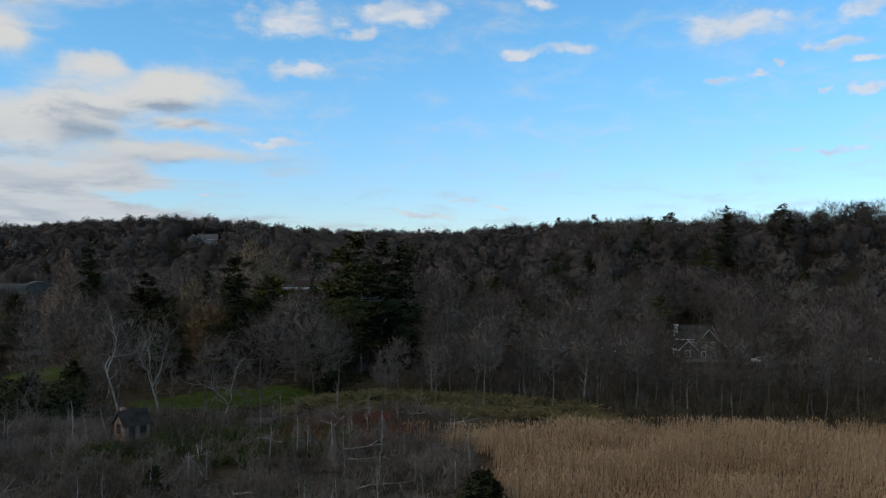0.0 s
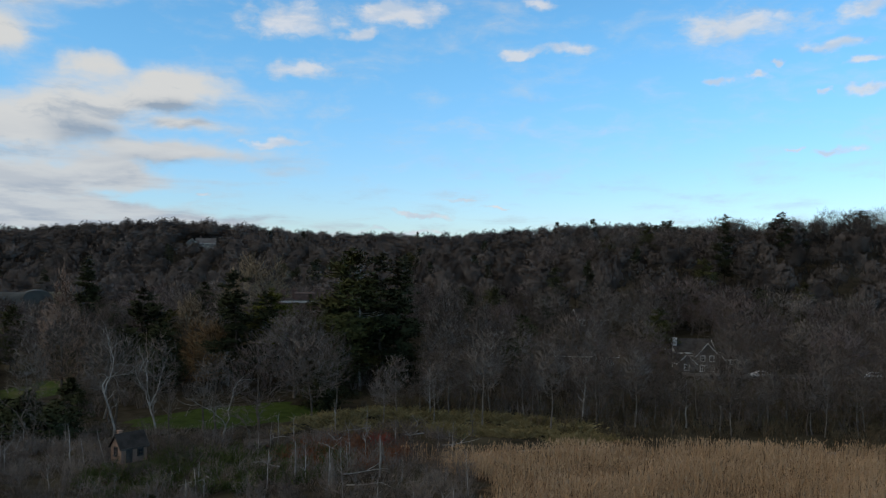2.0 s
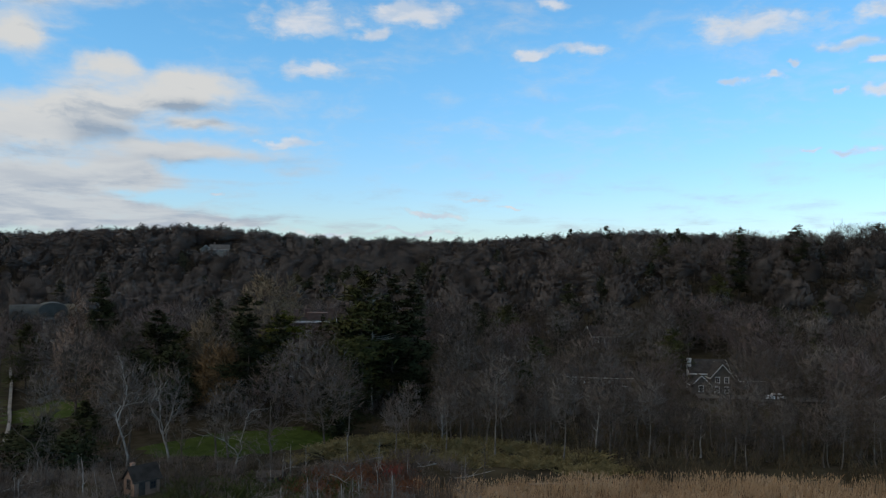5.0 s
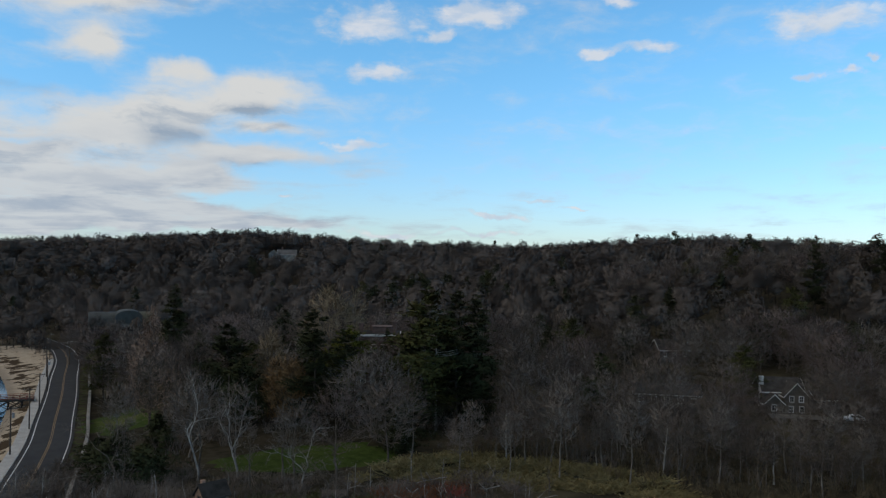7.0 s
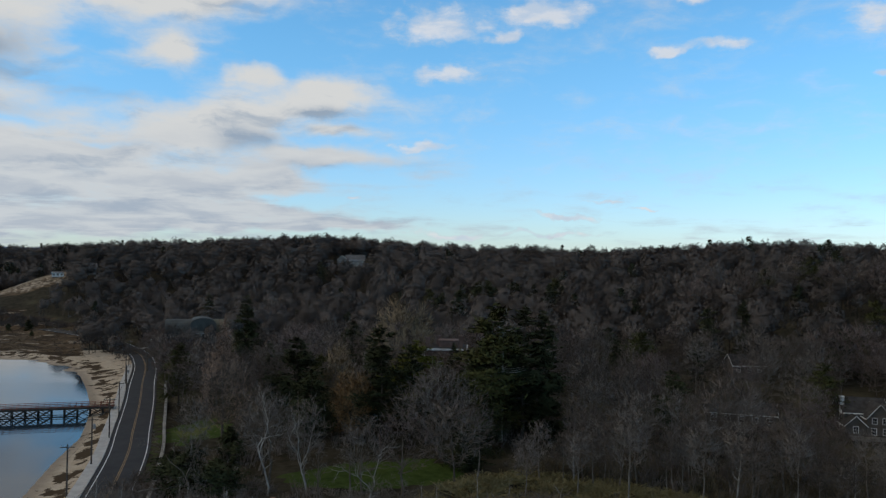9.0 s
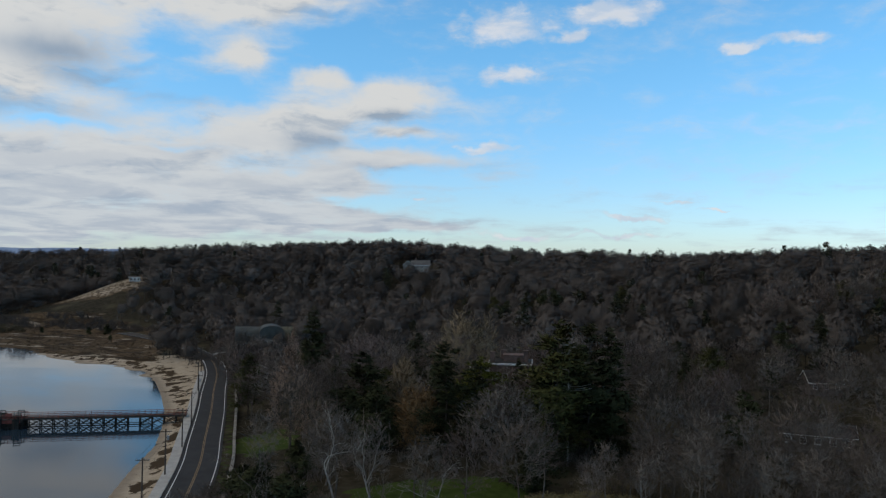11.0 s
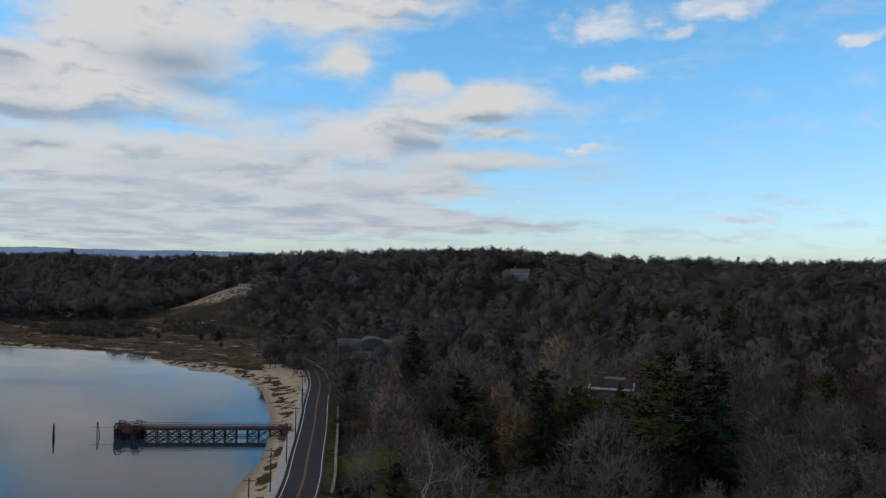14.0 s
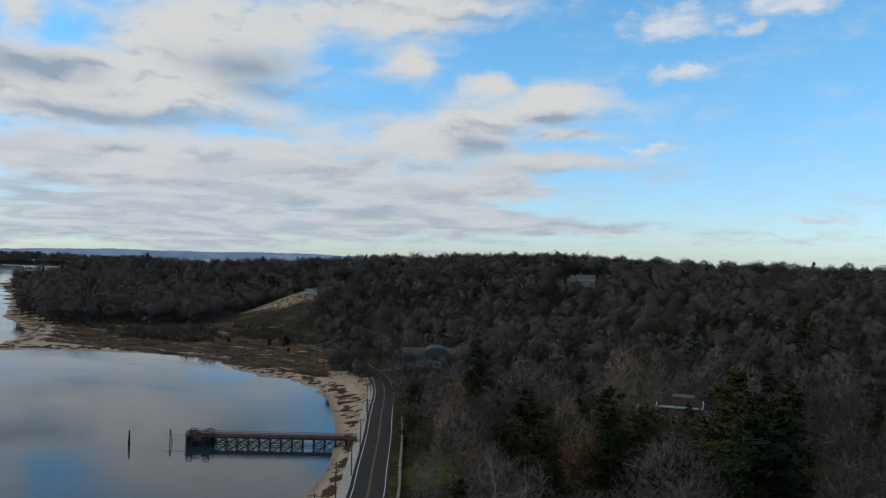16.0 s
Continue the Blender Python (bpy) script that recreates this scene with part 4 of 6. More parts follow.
# the crest of the near hill carries taller single trees
for k in range(48):
    x = 40 + k * 4.4 + RNG.uniform(-2, 2)
    y = 305 + 0.12 * x + RNG.uniform(-22, 22)
    plant(bare[int(RNG.choice([0, 1, 2, 4]))], x, y, RNG.uniform(14, 18))


# the far woods: one joined mass of many trees
def fray(g, c, r, m, w):
    """Twig sprays fanning out of one lobe of the crown, with the lobe's normals."""
    d = unit(g.normal(size=(m, 3)) + np.array([0, 0, 0.5]))
    t = unit(d + g.normal(size=(m, 3)) * 0.4 + np.array([0, 0, 0.25]))
    tip = c + d * (r * g.uniform(0.8, 1.12, m))[:, None]
    v, f = blades(tip - t * (r * g.uniform(0.5, 0.95, m))[:, None], tip, w * g.uniform(0.7, 1.4, m), g)
    return v, f, np.repeat(d, 3, 0)


def icosphere():
    bm = bmesh.new()
    bmesh.ops.create_icosphere(bm, subdivisions=2, radius=1)
    v = np.array([tuple(k.co) for k in bm.verts])
    f = np.array([[k.index for k in p.verts] for p in bm.faces])
    bm.free()
    return v, f


BALL = icosphere()


def haze(g, lobes, middle):
    """The mass of fine twigs within a crown: loose sprays lying about the inside of its lobes."""
    d, f = BALL
    reach = np.max([(c - middle) @ d.T + r * 0.82 for c, r in lobes], axis=0)
    reach = np.maximum(reach, 0.6) * g.uniform(0.5, 0.88, len(d))
    v = middle + d * reach[:, None]
    tri = v[f] + g.normal(size=(len(f), 1, 3)) * 0.35 + g.normal(size=(len(f), 3, 3)) * 0.25
    return tri.reshape(-1, 3), np.arange(f.size).reshape(-1, 3), d[f].reshape(-1, 3)


def upright(soup):
    v, f = soup
    return v, f, np.column_stack([v[:, 0] * 0.3, v[:, 1] * 0.3 - 0.2, np.full(len(v), 0.5)])


def far_templates(detail):
    """Leafless trees for the far woods: trunk, limbs, and lobes of fine sprays."""
    out = []
    for i in range(5):
        g = np.random.default_rng(80 + i)
        h = 15.0
        S = [(np.zeros(3), np.array([0, 0, h * 0.6]), 0.17, 0.08)]
        soups = []
        n = 7 if detail else 5
        lobes = []
        for j in range(n):
            a = j * 2.4 + g.uniform(0, 1)
            off = 0.0 if j == 0 else g.uniform(1.7, 3.2)
            c = np.array([math.cos(a) * off, math.sin(a) * off, h * (0.74 if j == 0 else g.uniform(0.38, 0.68))])
            r = g.uniform(2.3, 3.1)
            if j % 2 == 0:
                S.append((np.array([0, 0, h * 0.3]), c + np.array([0, 0, r * 0.6]), 0.08, 0.02))
            lobes.append((c, r))
            soups.append(fray(g, c, r, 34 if detail else 18, 0.36 if detail else 0.62))
        soups.append(haze(g, lobes, np.array([0, 0, h * 0.52])))
        for j in range(3):  # undergrowth about the foot
            a = g.uniform(0, 6.28)
            soups.append(fray(g, np.array([math.cos(a) * 2.8, math.sin(a) * 2.8, g.uniform(1.2, 3.4)]), 2.6, 8 if detail else 5, 0.75 if detail else 1.9))
        s = [np.array(a) for a in zip(*S)]
        soups.append(upright(prisms(*s, sides=3)))
        v, f = join(*[k[:2] for k in soups])
        n_ = np.concatenate([k[2] for k in soups])
        body = np.column_stack([v[:, 0], v[:, 1], (v[:, 2] - 6.0) * 0.9])
        wide = np.array([1.0, 1.0, 1.0]) if detail else np.array([1.35, 1.35, 1.0])
        out.append((v * wide, f, unit(unit(n_) + unit(body) * 1.1)))
    return out


def far_pine(seed, spread):
    """An evergreen for the far woods: ragged tiers of needle sprays."""
    g = np.random.default_rng(seed)
    soups = [upright(prisms(np.array([[0, 0, 0.0]]), np.array([[0, 0, 16.0]]), np.array([0.2]), np.array([0.04]), 3))]
    for i in range(11):
        f = 0.25 + 0.72 * i / 10
        rad = spread * (1 - f) ** 0.5 * g.uniform(0.75, 1.15) + 0.4
        m = 30
        a = g.uniform(0, 6.28, m)
        u = g.uniform(0.15, 1.0, m) * rad
        o = np.column_stack([np.cos(a) * u + g.normal() * 0.3, np.sin(a) * u + g.normal() * 0.3, 16 * f - u * 0.1 + g.normal(size=m) * 0.5])
        d = unit(np.column_stack([np.cos(a), np.sin(a), np.full(m, 0.2)]) + g.normal(size=(m, 3)) * 0.5)
        v, t = blades(o - d * 0.6, o + d * 0.8, 0.6, g)
        soups.append((v, t, np.repeat(np.column_stack([np.cos(a), np.sin(a), np.full(m, 0.7)]), 3, 0)))
    v, f = join(*[k[:2] for k in soups])
    return v, f, np.concatenate([k[2] for k in soups])


def scatter(template, xy, size, turn, sink=0.2):
    v, f = template[:2]
    c, s = np.cos(turn)[:, None], np.sin(turn)[:, None]
    x = (v[None, :, 0] * c - v[None, :, 1] * s) * size[:, None] + xy[:, :1]
    y = (v[None, :, 0] * s + v[None, :, 1] * c) * size[:, None] + xy[:, 1:]
    z = v[None, :, 2] * size[:, None] + (terrain(xy[:, 0], xy[:, 1]) - sink)[:, None]
    return np.stack([x, y, z], -1).reshape(-1, 3), (f[None] + (np.arange(len(xy)) * len(v))[:, None, None]).reshape(-1, 3)


def turned_normals(template, turn):
    n = template[2]
    c, s = np.cos(turn)[:, None], np.sin(turn)[:, None]
    return np.stack([n[None, :, 0] * c - n[None, :, 1] * s, n[None, :, 0] * s + n[None, :, 1] * c, np.repeat(n[None, :, 2], len(turn), 0)], -1).reshape(-1, 3)


def wood_cells(step, lo, hi):
    a, b = np.meshgrid(np.arange(-1400, 700, step), np.arange(60, 1300, step))
    a, b = a.ravel(), b.ravel()
    a, b = a + RNG.uniform(-0.45, 0.45, a.size) * step, b + RNG.uniform(-0.45, 0.45, a.size) * step
    r = np.hypot(a, b)
    ang = np.degrees(np.arctan2(-a, b))
    ok = (r >= lo) & (r < hi) & (ang > -31) & (ang < 57.5) & ~blocked(a, b)
    return np.stack([a[ok], b[ok]], 1)


outer = wood_cells(12.0, 1000, 1400)
cells = np.concatenate([wood_cells(9.8, 262, 480), wood_cells(11.4, 480, 760), wood_cells(13.0, 760, 1000), outer[outer[:, 0] < -450]])
cells = cells[~((cells[:, 1] < 262) & (cells[:, 0] > -150))]
if overflow:
    cells = np.concatenate([cells, np.array(overflow)])
island = np.column_stack([RNG.uniform(-2800, -1900, 560), RNG.uniform(1450, 1700, 560)])
cells = np.concatenate([cells, island[terrain(island[:, 0], island[:, 1]) > 1.5]])
far_off = np.hypot(cells[:, 0], cells[:, 1])
pick = RNG.uniform(size=len(cells)) + np.where(far_off > 480, 0.014, 0)
kinds = RNG.integers(0, 5, len(cells))
sizes = RNG.uniform(0.72, 1.22, len(cells)) * (1 + 0.28 * ramp(440, 700, far_off)) * np.where(far_off > 1500, 1.5, 1)
turns = RNG.uniform(0, 6.28, len(cells))
SPARSE = 0.035
soups, tones, facing = [], [], []
for detail in (True, False):
    for i, tpl in enumerate(far_templates(detail)):
        sel = (kinds == i) & (pick > SPARSE) & ((far_off < 520) == detail)
        soups.append(scatter(tpl, cells[sel], sizes[sel], turns[sel]))
        facing.append(turned_normals(tpl, turns[sel]))
        tones.append(np.repeat(RNG.uniform(0, 1, sel.sum()), len(tpl[0])))
v, f = join(*soups)
woods = new("far_woods", rounded(mesh_of("far_woods", v, f, TWIG_FAR), v, f, np.concatenate(facing), 0.12))
woods.data.attributes.new("tone", "FLOAT", "POINT").data.foreach_set("value", np.concatenate(tones).astype(np.float32))
tagged(woods, "leafless brown-grey spring woods covering the hills", "woods", kind="stuff")
sel = pick <= SPARSE
soups, facing = [], []
for i in range(3):
    tpl, one = far_pine(90 + i, (5.0, 4.2, 5.6)[i]), sel & (kinds % 3 == i)
    soups.append(scatter(tpl, cells[one], sizes[one] * (0.95, 0.85, 0.8)[i], turns[one]))
    facing.append(turned_normals(tpl, turns[one]))
v, f = join(*soups)
far_pines = new("far_evergreens", rounded(mesh_of("far_evergreens", v, f, NEEDLE_FAR), v, f, np.concatenate(facing), 0.5))
tagged(far_pines, "scattered dark evergreens among the far woods", "woods", kind="stuff")


# ---- reeds ----
def fill(poly, n, rng):
    a = np.array(poly)
    out = np.zeros((0, 2))
    while len(out) < n:
        p = rng.uniform(a.min(0), a.max(0), (n, 2))
        out = np.concatenate([out, p[inside(p[:, 0], p[:, 1], poly)]])
    return out[:n]


g = np.random.default_rng(5)
xy = fill(REEDS, 130000, g)
xy = xy[xy[:, 1] > 66]
ragged = 2.4 + 2.2 * np.sin(xy[:, 0] * 0.7 + 2 * np.sin(xy[:, 1] * 0.23)) * np.sin(xy[:, 1] * 0.55 + 1.0)
xy = xy[segment_distance(xy[:, 0], xy[:, 1], REEDS, True) > ragged * g.uniform(0.2, 1.3, len(xy))]
base = np.column_stack([xy, terrain(xy[:, 0], xy[:, 1])])
tall = 1.9 + 0.5 * np.sin(xy[:, 0] * 0.23) * np.sin(xy[:, 1] * 0.31) + g.normal(size=len(xy)) * 0.22
tip = base + np.column_stack([g.normal(size=len(xy)) * 0.18 + 0.1, g.normal(size=len(xy)) * 0.18, tall])
head = g.uniform(size=len(xy)) < 0.35
soup = join(blades(base, tip, 0.06, g), blades(tip[head] - [0, 0, 0.35], tip[head] + np.column_stack([g.normal(size=head.sum()) * 0.12, g.normal(size=head.sum()) * 0.12, np.full(head.sum(), 0.12)]), 0.14, g))
reeds = new("reed_bed", mesh_of("reed_bed", *soup, REED))
tagged(reeds, "dense bed of dry tan reeds with feathery heads", "reeds", kind="stuff")
# ---- thicket, brambles, fallen wood ----
def shrub(seed, tall, spread, n, w):
    g = np.random.default_rng(seed)
    o = np.column_stack([g.normal(size=(n // 4, 2)) * spread * 0.22, np.zeros(n // 4)])
    e = o + np.column_stack([g.normal(size=(n // 4, 2)) * spread * 0.45, g.uniform(0.55, 1.0, n // 4) * tall])
    k = g.integers(0, n // 4, n)
    s0 = o[k] + (e[k] - o[k]) * g.uniform(0.25, 0.95, n)[:, None]
    s1 = s0 + unit(unit(e[k] - o[k]) + g.normal(size=(n, 3)) * 0.6) * (tall * g.uniform(0.15, 0.4, n))[:, None]
    return join(blades(o, e, w * 1.6, g), blades(s0, s1, w, g))


def thicket(name, label, poly, count, tall, spread, mat, n=64, w=0.05, seed=1, lo=0.6, hi=1.25):
    g = np.random.default_rng(seed)
    xy = fill(poly, count, g)
    xy = xy[np.hypot(xy[:, 0] + 44.0, xy[:, 1] - 113.3) > 3.6]
    for hx, hy, hr in HOUSES[:6]:
        xy = xy[np.hypot(xy[:, 0] - hx, xy[:, 1] - hy) > hr * 0.9]
    soups = []
    for i in range(4):
        sel = xy[i::4]
        soups.append(scatter(shrub(seed * 10 + i, tall, spread, n, w), sel, g.uniform(lo, hi, len(sel)), g.uniform(0, 6.28, len(sel)), 0.1))
    return tagged(new(name, mesh_of(name, *join(*soups), mat)), label, "shrubs", kind="stuff")


MARSH_GRASS = mottled("marsh_grass", (0.045, 0.032, 0.02), (0.135, 0.095, 0.056), 0.05, vary=0)
BRUSH_DARK = mottled("brush_dark", (0.045, 0.037, 0.021), (0.14, 0.107, 0.066), 0.15, spec=0.04)
GROVE = [(-78, 118), (-70, 92), (-50, 62), (-8, 62), (4, 84), (5, 106), (4, 118), (2, 128), (-5, 134), (-22, 131), (-36, 131), (-50, 132), (-60, 136), (-70, 140)]
thicket("thicket", "tangled grey-brown leafless thicket on the wet ground", GROVE, 1500, 2.0, 2.0, BRUSH, n=84, w=0.04, seed=3, lo=0.4, hi=1.4)
thicket("green_brush", "low dull-green brush among the thicket", [(-48, 104), (-40, 96), (-22, 100), (-12, 108), (-14, 118), (-28, 122), (-42, 116)], 230, 1.6, 2.0, BRUSH_GREEN, n=90, w=0.09, seed=4)
thicket("red_brush", "rust-red twiggy brush beside the reeds", [(-24, 112), (-8, 110), (-3, 120), (-8, 130), (-22, 127)], 230, 1.3, 1.6, BRUSH_RED, n=70, w=0.06, seed=5)
thicket("bramble_bank", "mounded bank of yellow-green brambles along the wood", [(-27, 129), (-18, 132), (-6, 132), (8, 130), (22, 126), (30, 127), (24, 137), (6, 146), (-8, 149), (-19, 145)], 420, 0.95, 2.4, BRAMBLE, n=130, w=0.13, seed=6, lo=0.6, hi=1.5)
thicket("understory", "leafless undergrowth below the trees of the wood", [(-75, 140), (-54, 146), (-48, 160), (-34, 168), (-18, 160), (-14, 150), (0, 147), (30, 139), (120, 133), (150, 190), (120, 215), (30, 190), (-5, 200), (-75, 200), (-95, 180), (-92, 182), (-78, 174), (-72, 158)], 1000, 3.0, 2.0, TWIG, n=60, w=0.05, seed=7, lo=0.5, hi=1.4)
thicket("edge_brush", "dense dark brush at the foot of the wood", [(-8, 148), (10, 138), (32, 126), (48, 127), (70, 124), (120, 119), (135, 135), (110, 160), (60, 158), (20, 156), (-4, 156)], 520, 2.6, 2.3, BRUSH_DARK, n=70, w=0.06, seed=15, lo=0.5, hi=1.4)
thicket("sapling_stand", "crowd of thin grey saplings filling the wood's edge", [(-10, 150), (10, 142), (32, 136), (70, 134), (120, 129), (140, 145), (115, 175), (60, 172), (20, 170), (-4, 164)], 130, 5.5, 2.6, TWIG, n=64, w=0.05, seed=16, lo=0.6, hi=1.5)
thicket("roadside_brush", "tangled grey brush beside the shore road", [(-68, 90), (-76, 110), (-82, 128), (-72, 150), (-66, 140), (-58, 120), (-55, 95)], 260, 2.4, 2.0, BRUSH, n=70, w=0.06, seed=8)
thicket("shore_brush", "leafless brush on the landward side of the marsh", [(-172, 276), (-190, 295), (-206, 312), (-228, 335), (-262, 372), (-275, 398), (-250, 385), (-215, 345), (-196, 318), (-176, 298)], 260, 2.4, 2.4, TWIG, n=70, w=0.09, seed=9)
thicket("marsh_shrubs", "dark low shrubs along the back of the marsh", [(-390, 345), (-340, 352), (-330, 362), (-340, 372), (-395, 362)], 90, 3.4, 2.6, BRUSH_DARK, n=110, w=0.2, seed=10)
thicket("marsh_edge", "dark leafless scrub where the marsh meets the wood", [(-440, 372), (-470, 372), (-400, 398), (-330, 405), (-270, 385), (-262, 372), (-330, 385), (-400, 375)], 260, 3.2, 3.0, TWIG, n=80, w=0.14, seed=14)
thicket("marsh_grass", "matted tan marsh grass behind the beach", MARSH, 3800, 0.55, 1.6, MARSH_GRASS, n=20, w=0.13, seed=11)
lone = [p for p in ((-285, 372, 5.5), (-296, 371, 3.6), (-268, 352, 2.6), (-322, 366, 3.0))]
wood, leaf = conifer_skeleton(np.random.default_rng(61), 6, 2.0, whorls=9, per=7, low=0.02, ragged=0.2)
cedar = tree_thing("cedar_bush", "small dark round cedar on its own", "shrub", wood, leaf, BARK_DARK, NEEDLE, "cedars")
wood, leaf = conifer_skeleton(np.random.default_rng(62), 7, 4.2, whorls=11, per=8, low=0.03, ragged=0.3, cone=0.7, tufts=60, w=0.2)
holly = tree_thing("evergreen_shrub", "broad dark evergreen shrub among leafless trees", "shrub", wood, leaf, BARK_DARK, NEEDLE, "evergreen shrubs")
for x, y, tall in ((-66, 127, 6.8), (-60.5, 127, 6.2), (-72, 133, 5.5), (-22, 150, 5.5)):
    plant(holly, x, y, tall)
for x, y, tall in lone + [(4.0, 84, 4.2), (5.6, 82.5, 3.4), (4.9, 85.5, 3.8), (2.9, 83, 3.0), (-32, 89, 3.0), (-69, 150, 6.0), (-73, 143, 5.0), (-66, 147, 4.5)]:
    plant(cedar, x, y, tall)
def sticks_mesh(name, sticks, mat, sides=6):
    """Joined round sticks, each (from, to, radius[, end radius])."""
    p0, p1 = np.array([s[0] for s in sticks], float), np.array([s[1] for s in sticks], float)
    r0 = np.array([s[2] for s in sticks], float)
    r1 = np.array([s[3] if len(s) > 3 else s[2] for s in sticks], float)
    v, f = prisms(p0, p1, r0, r1, sides)
    n = len(sticks)
    caps = [tuple(k * 2 * sides + sides + j for j in range(sides)) for k in range(n)]
    return mesh_of(name, v, [tuple(t) for t in f.tolist()] + caps, mat)


g = np.random.default_rng(12)
for i in range(46):
    x, y = fill(GROVE, 1, g)[0]
    if math.hypot(x + 44, y - 113) < 9:
        continue
    ln, a = g.uniform(2.5, 8), g.uniform(0, 6.28)
    d = np.array([math.cos(a), math.sin(a), g.uniform(0.0, 0.12)])
    pts = [np.array([0, 0, 0.3])]
    for k in range(4):
        pts.append(pts[-1] + d * ln / 4 + g.normal(size=3) * 0.12)
    P0, P1 = pts[:4], pts[1:]
    r0 = [0.1 * (1 - 0.2 * k) for k in range(4)]
    br = [(pts[2], pts[2] + unit(d + g.normal(size=3) * 0.7 + [0, 0, 0.5]) * ln * 0.35), (pts[3], pts[3] + unit(d + g.normal(size=3) * 0.7 + [0, 0, 0.6]) * ln * 0.3)]
    ring = 7
    v = np.array([p + 0.1 * (1 - 0.2 * k) * (np.array([-d[1], d[0], 0]) * math.cos(6.2832 * q / ring) + np.array([0, 0, 1]) * math.sin(6.2832 * q / ring)) for k, p in enumerate(pts) for q in range(ring)])
    fs = [(k * ring + q, k * ring + (q + 1) % ring, (k + 1) * ring + (q + 1) % ring, (k + 1) * ring + q) for k in range(4) for q in range(ring)]
    log = new("fallen_log", mesh_of("fallen_log", v, fs + [tuple(range(ring - 1, -1, -1)), tuple(range(4 * ring, 5 * ring))], BARK_PALE, True))
    for b0, b1 in br:
        part("branch", sticks_mesh("branch", [(b0, b1, 0.05, 0.015)], BARK_PALE), log)
    log.matrix_world = pose(x, y, height(x, y) - 0.05 + g.uniform(0.2, 0.9))
    tagged(log, "bleached fallen branch lying in the thicket", "log", "fallen branches")


def vine_heap(x, y, tall, wide, seed):
    """Dead vines hanging in a cone over a stump."""
    g = np.random.default_rng(seed)
    n = 620
    a, z = g.uniform(0, 6.28, n), tall * (1 - g.uniform(0, 1, n) ** 0.7)
    r = wide * (1 - z / tall) ** 0.8 * (0.75 + 0.3 * np.sin(a * 3 + seed)) + 0.12
    p = np.column_stack([np.cos(a) * r, np.sin(a) * r, z])
    q = p + np.column_stack([np.cos(a) * 0.25, np.sin(a) * 0.25, np.full(n, -0.6)]) * g.uniform(0.5, 1.6, (n, 1)) + g.normal(size=(n, 3)) * 0.25
    q[:, 2] = np.maximum(q[:, 2], 0)
    root = tagged(new("vine_heap"), "grey cone of dead vines draped over a stump", "vines", "vine heaps")
    root.matrix_world = pose(x, y, height(x, y) - 0.05)
    part("stump", sticks_mesh("stump", [((0, 0, -0.2), (0.1, 0, tall * 0.6), 0.16, 0.11), ((0.1, 0, tall * 0.6), (0.0, 0.1, tall * 1.12), 0.11, 0.04)], BARK_PALE), root, "pale dead stump")
    part("vines", mesh_of("vines", *blades(p, q, 0.045, g), BRUSH), root)


for k, (x, y, tall, wide) in enumerate(((-8, 107.3, 5.0, 1.5), (-14.2, 103.3, 4.6, 1.2), (-19.0, 105.5, 4.6, 1.3), (1.6, 91, 2.8, 2.6), (-3.0, 93, 2.2, 1.8), (-30, 95, 2.6, 1.8))):
    vine_heap(x, y, tall, wide, 400 + k)
BRUSH_CRIMSON = mottled("brush_crimson", (0.16, 0.04, 0.032), (0.27, 0.075, 0.055), 0.4, spec=0.04)
thicket("red_osier", "small crimson-twigged shrub beside the brambles", [(-10.6, 122.5), (-8.2, 122.5), (-8.2, 124.5), (-10.6, 124.5)], 8, 2.6, 1.5, BRUSH_CRIMSON, n=90, w=0.045, seed=21)
# spindly dead saplings in the thicket
g = np.random.default_rng(77)
kinds_ = []
for k in range(5):
    wood, twig = bare_skeleton(np.random.default_rng(300 + k), 4.5, 0.9, limbs=7, subs=4, twigs=2, fork=0.85, low=0.25, rise=1.2, fine=2, w=0.03, base=0.011)
    kinds_.append(tree_thing("dead_sapling", "thin grey dead sapling standing in the thicket", "tree", wood, twig, BARK_PALE, TWIG_PALE, "dead saplings"))
for k, (x, y) in enumerate(fill(GROVE, 85, g)):
    plant(kinds_[k % 5], x, y, g.uniform(2.2, 6.0))


# ---- building helpers ----
def boxes_mesh(name, boxes, mat, bevel=0.015):
    """Joined bevelled boxes, each (centre, size[, turn about z])."""
    bm = bmesh.new()
    for box in boxes:
        c, s = box[0], box[1]
        turn = box[2] if len(box) > 2 else 0
        made = bmesh.ops.create_cube(bm, size=1, matrix=Matrix.Translation(c) @ Matrix.Rotation(radians(turn), 4, "Z") @ Matrix.Diagonal((*s, 1)))
        if bevel:
            edges = list({e for v in made["verts"] for e in v.link_edges})
            bmesh.ops.bevel(bm, geom=edges, offset=min(bevel, min(s) * 0.3), segments=1, affect="EDGES")
    me = bpy.data.meshes.new(name)
    bm.to_mesh(me)
    bm.free()
    me.materials.append(mat)
    return me


def solid(name, outline, depth, mat, axis="y"):
    """A flat outline (u, z) given thickness along one axis, centred."""
    n = len(outline)
    put = (lambda u, w, z: (u, w, z)) if axis == "y" else (lambda u, w, z: (w, u, z))
    v = [put(u, -depth / 2, z) for u, z in outline] + [put(u, depth / 2, z) for u, z in outline]
    f = [tuple(range(n)), tuple(range(2 * n - 1, n - 1, -1))] + [(i, i + n, (i + 1) % n + n, (i + 1) % n) for i in range(n)]
    return mesh_of(name, v, f, mat)


